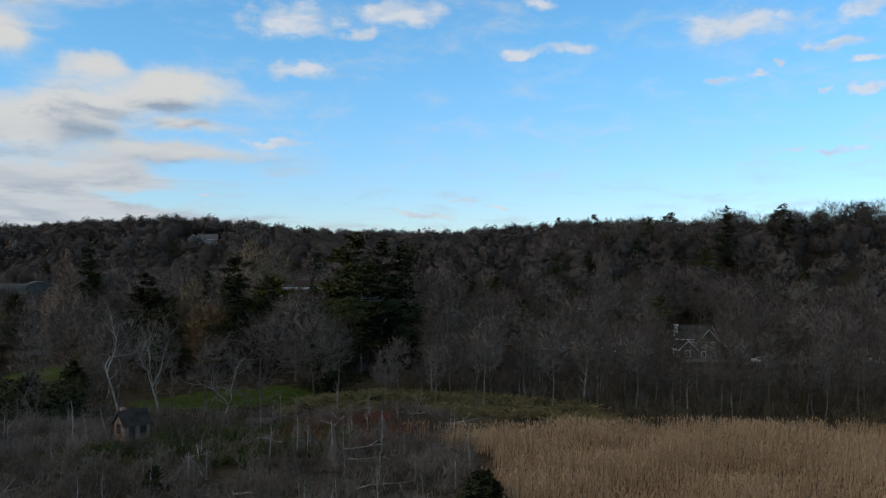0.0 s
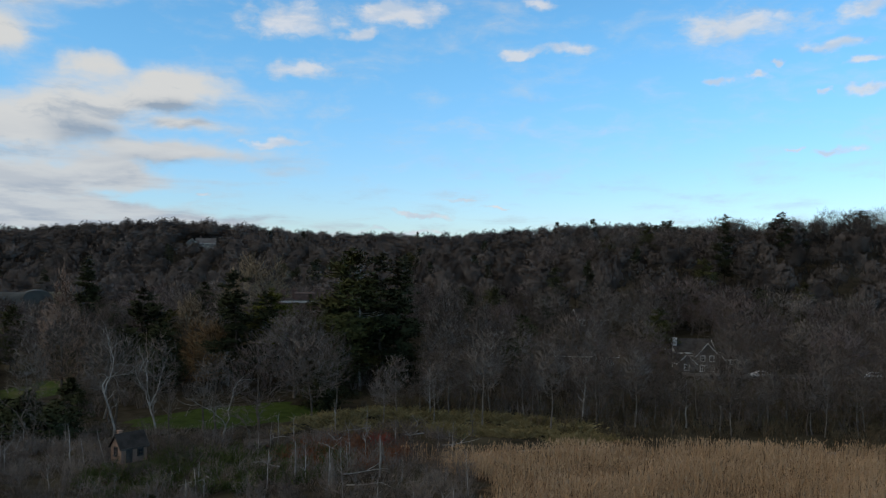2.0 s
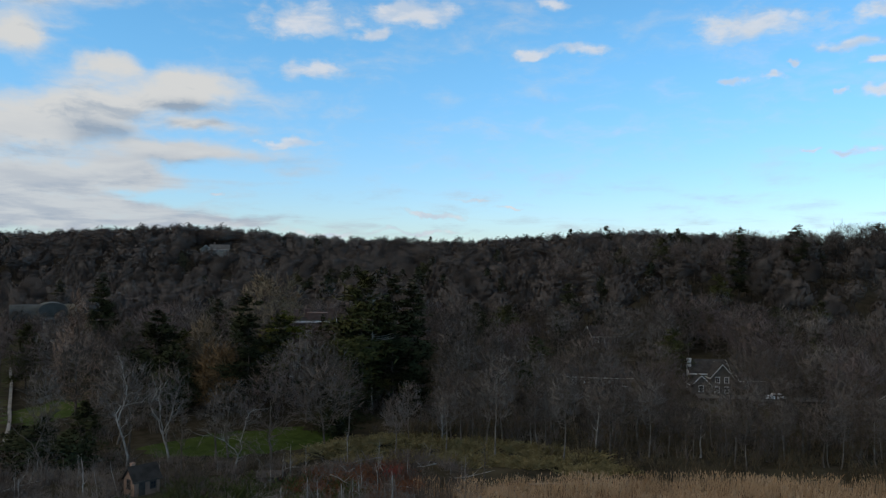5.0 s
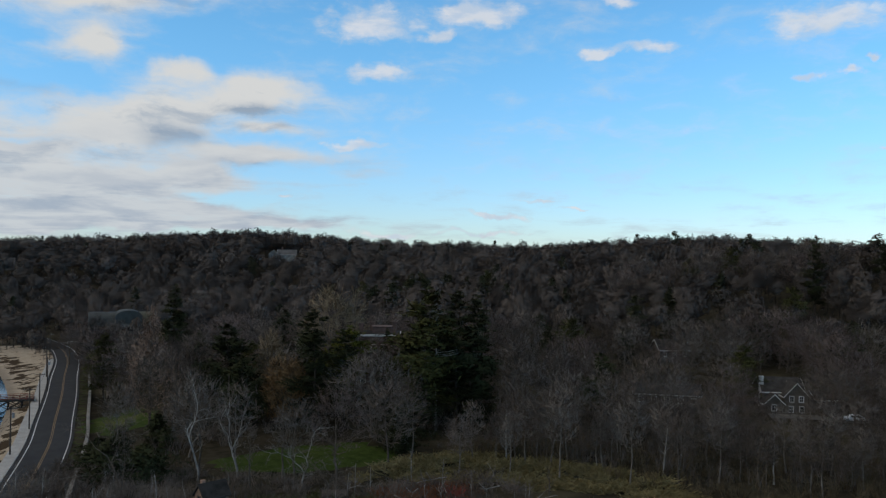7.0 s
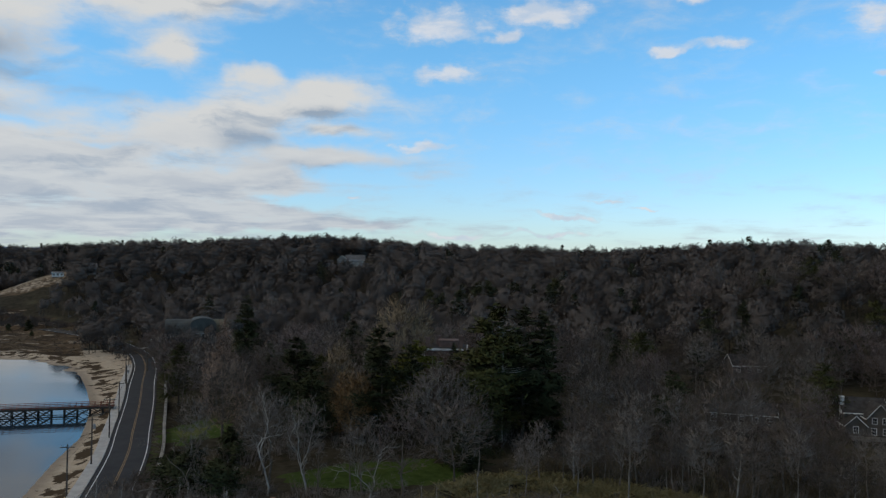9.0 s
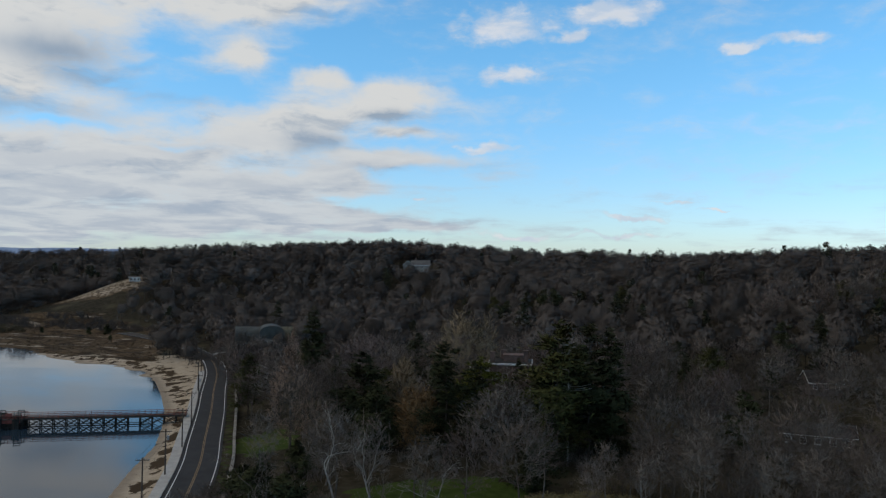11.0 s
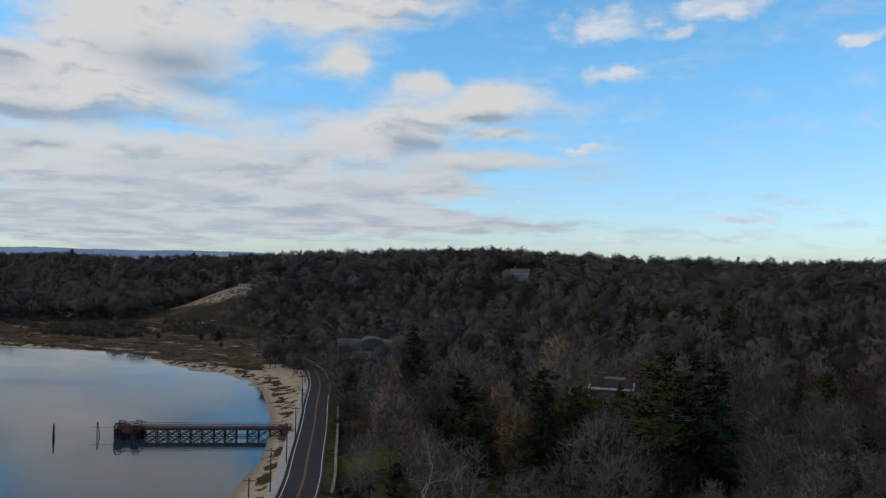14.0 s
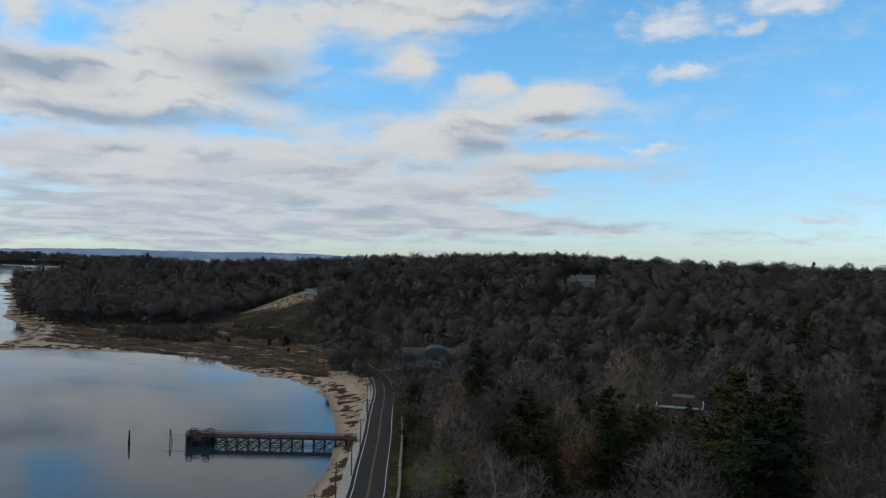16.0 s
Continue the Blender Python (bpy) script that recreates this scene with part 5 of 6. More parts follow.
WHITE_PAINT = mottled("white_paint", (0.58, 0.56, 0.52), (0.74, 0.72, 0.68), 0.6)
GREY_SIDING = mottled("grey_siding", (0.1, 0.086, 0.07), (0.15, 0.13, 0.108), 0.5, spec=0.12)
PALE_SIDING = mottled("pale_siding", (0.17, 0.15, 0.128), (0.25, 0.222, 0.19), 0.5, spec=0.12)
BRICK_DARK = mottled("brick_dark", (0.09, 0.06, 0.05), (0.17, 0.11, 0.09), 0.8, spec=0.12)
SLATE = mottled("slate", (0.02, 0.018, 0.016), (0.042, 0.038, 0.034), 0.8, rough=0.95, spec=0.1)
SHINGLE = mottled("shingle", (0.03, 0.028, 0.026), (0.06, 0.056, 0.052), 0.7, rough=0.95, spec=0.1)
ROOF_PALE = mottled("roof_pale", (0.075, 0.071, 0.068), (0.125, 0.118, 0.112), 0.5, spec=0.12)
ROOF_GREEN = mottled("roof_green", (0.05, 0.053, 0.048), (0.085, 0.088, 0.08), 0.35, rough=0.7, spec=0.12)
ROOF_OLIVE = mottled("roof_olive", (0.085, 0.085, 0.06), (0.125, 0.125, 0.09), 0.35, rough=0.7, spec=0.12)
STUCCO = mottled("stucco", (0.2, 0.12, 0.08), (0.32, 0.2, 0.14), 0.7)
TIMBER = mottled("timber", (0.045, 0.037, 0.032), (0.09, 0.076, 0.064), 1.0, spec=0.12)
TIMBER_WET = mottled("timber_wet", (0.02, 0.018, 0.016), (0.045, 0.04, 0.035), 1.0, spec=0.12)
RED_PAINT = mottled("red_paint", (0.16, 0.045, 0.035), (0.27, 0.09, 0.07), 0.8, spec=0.12)
STEEL = mottled("steel", (0.3, 0.3, 0.3), (0.42, 0.42, 0.42), 1.0, rough=0.5, metal=0.6)


def glass_material(n):
    b = n.add("ShaderNodeBsdfPrincipled")
    b.inputs["Base Color"].default_value = (0.02, 0.022, 0.025, 1)
    b.inputs["Roughness"].default_value = 0.08
    return b.outputs[0]


GLASS = material("glass", glass_material)


def window(parent, x, y, z, w, h, face, trim=None, depth=0.12):
    """A framed window on a wall; face: the way it looks, in degrees (0: +x)."""
    ob = new("window", boxes_mesh("window", [((0, -w / 2 - 0.06, 0), (depth, 0.14, h + 0.28)), ((0, w / 2 + 0.06, 0), (depth, 0.14, h + 0.28)), ((0, 0, h / 2 + 0.07), (depth, w, 0.14)),
                                             ((0, 0, 0), (depth * 0.7, w, 0.06)), ((0, 0, 0), (depth * 0.7, 0.05, h)), ((0.05, 0, -h / 2 - 0.08), (depth + 0.1, w + 0.3, 0.12))], trim or WHITE_PAINT))
    ob.parent = parent
    ob.matrix_basis = pose(x, y, z, 0, 0, face)
    pane = new("pane", boxes_mesh("pane", [((-0.01, 0, 0), (depth * 0.4, w, h))], GLASS, 0))
    pane.parent = ob
    return ob


def gable_house(name, label, x, y, turn, length, width, eave, rise, wall_mat, roof_mat, wins=(), chimney=None, sink=0.4, category="house", over=0.4, door=None, trim=None):
    """A house with a gabled roof; its ridge runs along its own x."""
    root = tagged(new(name), label, category)
    root.matrix_world = pose(x, y, height(x, y) - sink, 0, 0, turn)
    part("wall", solid("wall", [(-width / 2, 0), (width / 2, 0), (width / 2, eave), (0, eave + rise), (-width / 2, eave)], length, wall_mat, "x"), root)
    k = rise / (width / 2)
    for side in (-1, 1):
        w2 = width / 2 + over
        o = [(0, eave + rise + 0.06), (side * w2, eave - over * k + 0.06), (side * w2, eave - over * k + 0.24), (0, eave + rise + 0.26)]
        part("roof", solid("roof", o if side < 0 else o[::-1], length + 2 * over, roof_mat, "x"), root)
    bars = []
    for end in (-1, 1):
        for side in (-1, 1):
            ln = math.hypot(width / 2 + over, (width / 2 + over) * k)
            o = [(0, eave + rise + 0.02), (side * w2, eave - over * k + 0.0), (side * w2, eave - over * k + 0.22), (0, eave + rise + 0.24)]
            b = part("bargeboard", solid("bargeboard", o if side < 0 else o[::-1], 0.06, trim or WHITE_PAINT, "x"), root)
            b.location.x = end * (length / 2 + over + 0.035)
    for side in (-1, 1):
        part("fascia", boxes_mesh("fascia", [((0, side * (w2 + 0.04), eave - over * k + 0.12), (length + 2 * over, 0.06, 0.24))], trim or WHITE_PAINT), root)
    for wx0, wy0, wz0, ww, wh, face in wins:
        window(root, wx0, wy0, wz0, ww, wh, face, trim)
    if chimney:
        cx, cy, ch, mat = chimney
        part("chimney", boxes_mesh("chimney", [((cx, cy, ch / 2 + 0.5), (0.9, 0.8, ch)), ((cx, cy, ch + 0.45), (1.1, 1.0, 0.25))], mat), root)
    if door:
        dx, dy, face = door
        d = part("door", boxes_mesh("door", [((0, 0, 1.05 + sink), (0.1, 0.95, 2.1)), ((0.04, 0.35, 1.0 + sink), (0.1, 0.05, 0.12))], TIMBER), root)
        d.matrix_basis = pose(dx, dy, 0, 0, 0, face)
    return root


def row(n, span, fixed, z, w, h, face, along="x"):
    out = []
    for i in range(n):
        u = -span / 2 + span * i / max(1, n - 1)
        out.append((u, fixed, z, w, h, face) if along == "x" else (fixed, u, z, w, h, face))
    return out


# the stone shed in the thicket
shed = gable_house("stone_shed", "small tan stone shed with a dark slate roof in the thicket", -44.3, 114.6, 50, 3.9, 2.9, 2.3, 1.6, STUCCO, SLATE,
                   [(-2.01, 0.0, 1.7, 0.7, 1.1, 180), (0.9, -1.51, 1.4, 0.7, 0.8, -90)], sink=0.15, over=0.25, door=(-0.8, -1.52, -90), category="shed", trim=TIMBER)
part("chimney", boxes_mesh("chimney", [((-1.3, 0.3, 3.8), (0.55, 0.55, 1.3)), ((-1.3, 0.3, 4.45), (0.66, 0.66, 0.12))], STUCCO), shed, "short stone chimney")
gable_house("lean_to", "low weathered lean-to with a grey board roof", -27.5, 121, 10, 3.2, 2.2, 1.0, 0.5, TIMBER, TIMBER, sink=0.2, over=0.25, category="shed", trim=TIMBER)

# the grey houses above the reed bed
gable_house("grey_house", "grey-sided house with white trim and a pale chimney", 63.3, 203, 0, 9.5, 8.0, 6.6, 2.8, GREY_SIDING, SHINGLE,
            row(3, 6.0, -4.02, 5.5, 0.9, 1.3, -90) + row(3, 6.0, -4.02, 2.9, 0.9, 1.4, -90) + row(2, 4.0, -4.77, 5.2, 0.9, 1.3, 180, "y"), (-4.6, -2.0, 9.4, WHITE_PAINT), sink=2.6)
gable_house("house_wing", "gabled front wing of grey siding with white trim", 65.2, 198.4, 90, 5.5, 5.2, 6.0, 2.9, GREY_SIDING, SHINGLE,
            row(2, 2.2, -2.77, 5.3, 0.9, 1.2, 180, "y") + row(2, 2.4, -2.77, 2.9, 0.9, 1.3, 180, "y"), sink=2.2)
gable_house("porch_wing", "low front wing with a white-trimmed gable", 60.2, 198.0, 90, 4.6, 4.2, 3.6, 2.0, GREY_SIDING, SHINGLE, [(-2.32, 0, 2.6, 1.0, 1.3, 180)], sink=1.6)
gable_house("garage", "low grey garage beside the drive", 73.5, 202, 8, 6.0, 5.0, 2.4, 1.6, GREY_SIDING, SHINGLE, row(2, 2.6, -2.52, 1.6, 0.8, 0.9, -90))
gable_house("long_house", "long low dark-grey house with white eaves", 35.5, 197, -6, 15, 7.5, 4.2, 2.0, GREY_SIDING, SHINGLE,
            row(5, 12, -3.77, 2.9, 1.1, 1.2, -90), (3.0, 0.6, 7.0, BRICK_DARK))
gable_house("hill_cottage", "brown-roofed cottage half hidden in the wood", 45, 244, 12, 9, 7, 3.6, 2.6, GREY_SIDING, SHINGLE, row(3, 6, -3.52, 2.4, 0.9, 1.2, -90))

# the hilltop houses
gable_house("hilltop_house", "large pale grey house with a broad roof on the hill", -168, 569, 16, 13, 9, 5.2, 3.4, PALE_SIDING, ROOF_PALE,
            row(4, 9.5, -4.52, 4.2, 1.0, 1.4, -90) + row(4, 9.5, -4.52, 1.9, 1.0, 1.4, -90), (-3.5, 1, 10, BRICK_DARK))
gable_house("hilltop_wing", "pale side wing with a white-trimmed gable", -177, 566, 106, 8, 7, 5.4, 3.0, PALE_SIDING, ROOF_PALE, row(2, 3, -4.02, 4.2, 1.0, 1.3, 180, "y") + row(2, 3, -4.02, 1.9, 1.0, 1.3, 180, "y"))
gable_house("white_cottage", "small white cottage on the hill's lawn", -187, 566, 20, 5, 4.5, 2.8, 1.9, WHITE_PAINT, SHINGLE, row(2, 2.4, -2.27, 1.7, 0.8, 1.1, -90), category="cottage")
gable_house("bluff_house", "pale shingled house above the tan bank", -323, 474, 40, 13, 9, 5.0, 3.6, PALE_SIDING, ROOF_PALE, row(4, 9, -4.52, 3.6, 1.1, 1.4, -90), sink=2.0)
gable_house("bluff_annex", "flat white annex beside the bluff house", -337, 466, 36, 7, 5, 2.6, 0.7, WHITE_PAINT, ROOF_PALE, row(3, 4.6, -2.52, 1.5, 1.0, 1.2, -90), category="annex")
gable_house("valley_house", "grey house with a pointed gable among far trees", -262, 440, 30, 9, 7.5, 4.6, 3.6, GREY_SIDING, ROOF_PALE, row(3, 6, -3.77, 3.2, 0.9, 1.3, -90))
gable_house("white_house", "white clapboard house half hidden by trees", -170, 392, 22, 12, 8, 5.4, 2.6, WHITE_PAINT, SHINGLE, row(5, 9.6, -4.02, 4.2, 1.0, 1.4, -90) + row(5, 9.6, -4.02, 1.8, 1.0, 1.4, -90), (2.0, 0.5, 9.0, BRICK_DARK))
gable_house("shore_cottage", "white cottage with a dark roof at the point", -545, 420, 40, 9, 7, 3.2, 3.2, WHITE_PAINT, SLATE, row(3, 6, -3.52, 1.8, 1.0, 1.2, -90), category="cottage")


# the barn with the curved roof
def vault(half, eave, top, n=12, power=1.0):
    return [(half * math.cos(math.pi * i / n), eave + (top - eave) * math.sin(math.pi * i / n) ** power) for i in range(n + 1)]


def curved_barn():
    root = tagged(new("vaulted_barn"), "long barn with a curved grey-green roof and vaulted bay", "barn")
    x, y = -143, 283
    root.matrix_world = pose(x, y, height(x, y) - 0.5, 0, 0, 30)
    for k, (tx, ty) in enumerate(((-139, 266), (-146, 268), (-152, 272), (-143, 258), (-134, 258))):
        plant(bare[k % 6], tx, ty, 11.5 + (k % 3))
    for side, mat in ((-1, ROOF_GREEN), (1, ROOF_OLIVE)):
        a = part("wing_wall", boxes_mesh("wing_wall", [((side * 8.6, 0, 2.8), (9.2, 9.0, 5.6))], PALE_SIDING), root)
        o = vault(4.9, 5.4, 10.2, power=0.75)
        r = part("wing_roof", solid("wing_roof", o + [(-4.7, 5.2), (4.7, 5.2)], 9.6, mat, "x"), root, "curved metal roof")
        r.location.x = side * 8.6
        for i in range(4):
            window(root, side * 8.6 - 3.3 + i * 2.2, -4.52, 3.4, 1.0, 1.4, -90)
    part("bay_wall", boxes_mesh("bay_wall", [((0, -0.8, 3.2), (8.0, 11.5, 6.4))], PALE_SIDING), root)
    part("bay_roof", solid("bay_roof", vault(4.6, 6.4, 10.95, power=0.45) + [(-4.5, 6.3), (4.5, 6.3)], 12.2, ROOF_GREEN, "y"), root, "barrel-vaulted metal roof").location.y = -0.8
    rim = vault(4.7, 6.4, 11.05, power=0.45)
    part("arch_rim", sticks_mesh("arch_rim", [((a[0], -6.95, a[1]), (b[0], -6.95, b[1]), 0.1) for a, b in zip(rim, rim[1:])], ROOF_PALE), root, "pale arched rim")
    for i in (-1, 0, 1):
        window(root, i * 2.3, -6.58, 4.4, 1.1, 1.9, -90)
    for x0, x1 in ((-13.4, -3.7), (3.7, 13.4)):
        part("ridge", sticks_mesh("ridge", [((x0, 0, 10.25), (x1, 0, 10.25), 0.1)], ROOF_PALE), root)


curved_barn()


# the manor behind the oak
def manor():
    root = tagged(new("manor_house"), "dark brick manor with white trim, flat roofs and tall chimneys", "house")
    x, y = -33.5, 193
    root.matrix_world = pose(x, y, height(x, y) - 0.5, 0, 0, 8)
    part("wall", boxes_mesh("wall", [((0, 0, 6.4), (9.6, 9.0, 12.8))], BRICK_DARK), root)
    for side, w, h in ((-1, 4.6, 11.2), (1, 4.2, 10.8)):
        part("wing_wall", boxes_mesh("wing_wall", [((side * (4.8 + w / 2), 0.4, h / 2), (w, 8.0, h))], BRICK_DARK), root)
        part("wing_roof", boxes_mesh("wing_roof", [((side * (4.8 + w / 2 + 0.05), 0.4, h + 0.32), (w + 0.2, 8.4, 0.08))], ROOF_PALE), root)
        part("cornice", boxes_mesh("cornice", [((side * (4.8 + w / 2 + 0.1), 0.4, h + 0.15), (w + 0.7, 8.9, 0.25)), ((side * (4.8 + w / 2 + 0.1), 0.4, h - 0.15), (w + 0.4, 8.5, 0.3))], WHITE_PAINT), root, "flat roof with a white cornice")
    part("roof", boxes_mesh("roof", [((0, 0, 13.24), (10.0, 9.4, 0.1))], SHINGLE), root)
    part("cornice", boxes_mesh("cornice", [((0, 0, 13.05), (10.4, 9.8, 0.26)), ((0, 0, 12.8), (10.0, 9.4, 0.22))], WHITE_PAINT), root, "flat roof with a white cornice")
    part("lantern", boxes_mesh("lantern", [((0.6, 0.6, 13.9), (4.6, 4.2, 1.6)), ((0.6, 0.6, 14.75), (5.0, 4.6, 0.14))], BRICK_DARK), root, "small rooftop storey")
    for cx, cy, top in ((-4.3, -3.4, 15.6), (3.6, -1.0, 15.8), (-2.0, 3.2, 15.4)):
        part("chimney", boxes_mesh("chimney", [((cx, cy, top / 2 + 5), (1.0, 0.9, top - 10)), ((cx, cy, top), (1.25, 1.15, 0.3))], BRICK_DARK), root, "tall brick chimney")
    for z, h in ((2.6, 1.9), (6.2, 1.8), (10.0, 1.5)):
        for i in range(4):
            window(root, -3.6 + i * 2.4, -4.52, z, 1.0, h, -90)
        for sx in (-8.2, -6.2, 5.8, 7.8):
            window(root, sx, -3.62, z - 0.4 if z > 9 else z, 1.0, h, -90)
    for px0 in (-6.9, 6.6):
        p = part("porch", boxes_mesh("porch", [((px0, -5.4, 4.3), (4.4, 3.4, 0.35)), ((px0, -5.4, 0.5), (4.4, 3.4, 0.5))], WHITE_PAINT), root, "white columned porch")
        for cx in (-1.9, 0.0, 1.9):
            c = new("column", sticks_mesh("column", [((px0 + cx, -6.8, 0.7), (px0 + cx, -6.8, 4.15), 0.17, 0.14)], WHITE_PAINT, 10))
            c.parent = p
        c = new("railing", boxes_mesh("railing", [((px0, -6.8, 1.6), (4.2, 0.1, 0.1)), ((px0, -6.8, 1.0), (4.2, 0.1, 0.08))] + [((px0 - 2 + k * 0.4, -6.8, 1.3), (0.06, 0.06, 0.6)) for k in range(11)], WHITE_PAINT))
        c.parent = p


manor()


# ---- the shore: pier, piles, poles, walls ----
def pier():
    root = tagged(new("pier"), "long timber pier on braced piles with red-brown railings", "pier")
    root.matrix_world = pose(-160.7, 168.5, 0, 0, 0, math.degrees(math.atan2(21.5, 41.1)))
    L, half, top = 46.3, 1.15, 2.45
    part("deck", boxes_mesh("deck", [((L / 2, 0, top - 0.08), (L, 2 * half + 0.2, 0.12)), ((L / 2, -half, top - 0.32), (L, 0.16, 0.36)), ((L / 2, half, top - 0.32), (L, 0.16, 0.36))], TIMBER), root, "weathered plank deck")
    for side in (-1, 1):
        for z, w, h in ((1.05, 0.12, 0.1), (0.6, 0.06, 0.14), (0.2, 0.06, 0.14)):
            part("handrail", boxes_mesh("handrail", [((L / 2 + 3, side * half, top + z), (L - 6, w, h))], RED_PAINT), root, "red-brown painted rail")
    post = boxes_mesh("rail_post", [((0, 0, top + 0.45), (0.11, 0.11, 1.25))], RED_PAINT)
    pile = sticks_mesh("pile", [((0, 0, -2.2), (0, 0, top - 0.3), 0.17, 0.15)], TIMBER_WET, 8)
    bays = [7.5 + 3.0 * i for i in range(13)]
    for i in range(27):
        for side in (-1, 1):
            ob = part("rail_post", post, root)
            ob.location = (7.5 + i * 1.48, side * (half + 0.1), 0)
    for i, x in enumerate(bays):
        for side in (-1, 1):
            ob = part("pile", pile, root, "dark wet timber pile")
            ob.location = (x, side * 0.95, 0)
        part("pile_cap", boxes_mesh("pile_cap", [((x, 0, top - 0.5), (0.26, 2.7, 0.26))], TIMBER_WET), root)
        part("cross_brace", sticks_mesh("cross_brace", [((x + 0.12, -0.95, 0.5), (x + 0.12, 0.95, top - 0.55), 0.07)], TIMBER_WET, 4), root)
        if i < len(bays) - 1 and i != 8:
            for side in (-1, 1):
                y = side * 1.12
                part("brace", sticks_mesh("brace", [((x, y, 0.12), (bays[i + 1], y, top - 0.55), 0.1)], TIMBER_WET, 4), root)
                part("brace", sticks_mesh("brace", [((x, y + 0.09 * side, top - 0.55), (bays[i + 1], y + 0.09 * side, 0.12), 0.1)], TIMBER_WET, 4), root)
    for side in (-1, 1):
        part("waler", boxes_mesh("waler", [((bays[0] + 14.5, side * 1.1, 0.3), (30, 0.1, 0.16))], TIMBER_WET), root, "low timber waler")
    # the landing at the outer end
    part("landing", boxes_mesh("landing", [((3.4, 0, top - 0.1), (6.8, 5.4, 0.16)), ((3.4, -2.65, top - 0.4), (6.8, 0.14, 0.5)), ((3.4, 2.65, top - 0.4), (6.8, 0.14, 0.5)), ((0.05, 0, top - 0.4), (0.14, 5.4, 0.5))], TIMBER), root, "square plank landing")
    part("fascia", boxes_mesh("fascia", [((4.0, -2.75, top - 0.55), (4.6, 0.08, 0.8))], RED_PAINT), root, "red boards on the landing's side")
    stout = sticks_mesh("pile", [((0, 0, -2.2), (0, 0, top + 0.1), 0.26, 0.22)], TIMBER_WET, 8)
    for x in (0.3, 1.1, 1.9, 3.5, 4.3, 5.1, 6.6):
        for y in (-2.4, -0.8, 0.8, 2.4):
            ob = part("pile", stout, root, "dark wet timber pile")
            ob.location = (x, y, 0)
    for x in (0.7, 4.7):  # fender piles in tight clusters on the open side
        for k in range(4):
            ob = part("fender_pile", stout, root, "dark fender pile")
            ob.location = (x + 0.42 * k, -2.95 - 0.1 * (k % 2), 0.35 * (k % 2))
        part("fender_cap", boxes_mesh("fender_cap", [((x + 0.63, -2.95, top + 0.05), (1.9, 0.6, 0.18))], TIMBER_WET), root)
    for z in (0.45, 1.2):
        for y in (-2.7, 2.7):
            part("waler", boxes_mesh("waler", [((3.4, y, z), (6.9, 0.16, 0.22))], TIMBER_WET), root, "low timber waler")
    for y in (-2.7, 0.9):  # gangway frames standing above the rail
        for x in (0.4, 4.9):
            part("gangway_frame", boxes_mesh("gangway_frame", [((x, y, top + 0.85), (0.16, 0.16, 1.8)), ((x + 1.5, y, top + 0.85), (0.16, 0.16, 1.8)), ((x + 0.75, y, top + 1.68), (1.7, 0.2, 0.18)), ((x + 0.75, y, top + 1.1), (1.5, 0.1, 0.14))], TIMBER), root, "dark timber gangway frame")
    part("locker", boxes_mesh("locker", [((2.6, 1.0, top + 0.35), (1.5, 0.8, 0.75)), ((2.6, 1.0, top + 0.76), (1.6, 0.9, 0.08))], RED_PAINT), root, "red-brown deck locker")
    for y in (-2.55, 2.55):
        for x0, x1 in ((0.3, 3.5), (3.5, 6.6)):
            part("brace", sticks_mesh("brace", [((x0, y, 0.4), (x1, y, top - 0.55), 0.08)], TIMBER_WET, 4), root)
            part("brace", sticks_mesh("brace", [((x0, y, top - 0.55), (x1, y, 0.4), 0.08)], TIMBER_WET, 4), root)
    for x, y in ((0.1, -2.6), (1.8, -2.6), (3.5, -2.6), (5.2, -2.6), (6.7, -2.6), (0.1, 2.6), (1.8, 2.6), (3.5, 2.6), (5.2, 2.6), (6.7, 2.6), (0.1, 0.0)):
        ob = part("rail_post", post, root)
        ob.location = (x, y, 0)
    for z in (0.35, 0.7, 1.05):
        for c, size in (((3.4, -2.6, top + z), (6.8, 0.1, 0.12)), ((3.4, 2.6, top + z), (6.8, 0.1, 0.12)), ((0.1, 0, top + z), (0.1, 5.0, 0.12))):
            part("handrail", boxes_mesh("handrail", [(c, size)], RED_PAINT), root, "red-brown painted rail")
    # raised benches and a ladder frame on the landing
    part("bench", boxes_mesh("bench", [((1.2, 1.2, top + 0.45), (1.8, 0.45, 0.08)), ((1.2, 1.42, top + 0.8), (1.8, 0.06, 0.5)), ((0.5, 1.2, top + 0.2), (0.08, 0.4, 0.45)), ((1.9, 1.2, top + 0.2), (0.08, 0.4, 0.45))], TIMBER), root)
    part("ladder_frame", sticks_mesh("ladder_frame", [((5.4, -2.4, top), (5.4, -2.4, top + 1.7), 0.06), ((6.3, -2.4, top), (6.3, -2.4, top + 1.7), 0.06), ((5.4, -2.4, top + 1.7), (6.3, -2.4, top + 1.7), 0.06),
                                                      ((1.0, -2.4, top), (1.0, -2.4, top + 1.8), 0.06), ((1.9, -2.4, top), (1.9, -2.4, top + 1.8), 0.06), ((1.0, -2.4, top + 1.8), (1.9, -2.4, top + 1.8), 0.06)], TIMBER), root)
    for k in range(4):
        part("ladder_rung", sticks_mesh("ladder_rung", [((5.45, -2.85, 0.7 + k * 0.5), (6.25, -2.85, 0.7 + k * 0.5), 0.035)], TIMBER), root)
    part("mooring_boom", sticks_mesh("mooring_boom", [((0, 0.6, top - 0.25), (-6.8, 0.6, top - 0.1), 0.07)], STEEL, 6), root, "thin mooring boom")
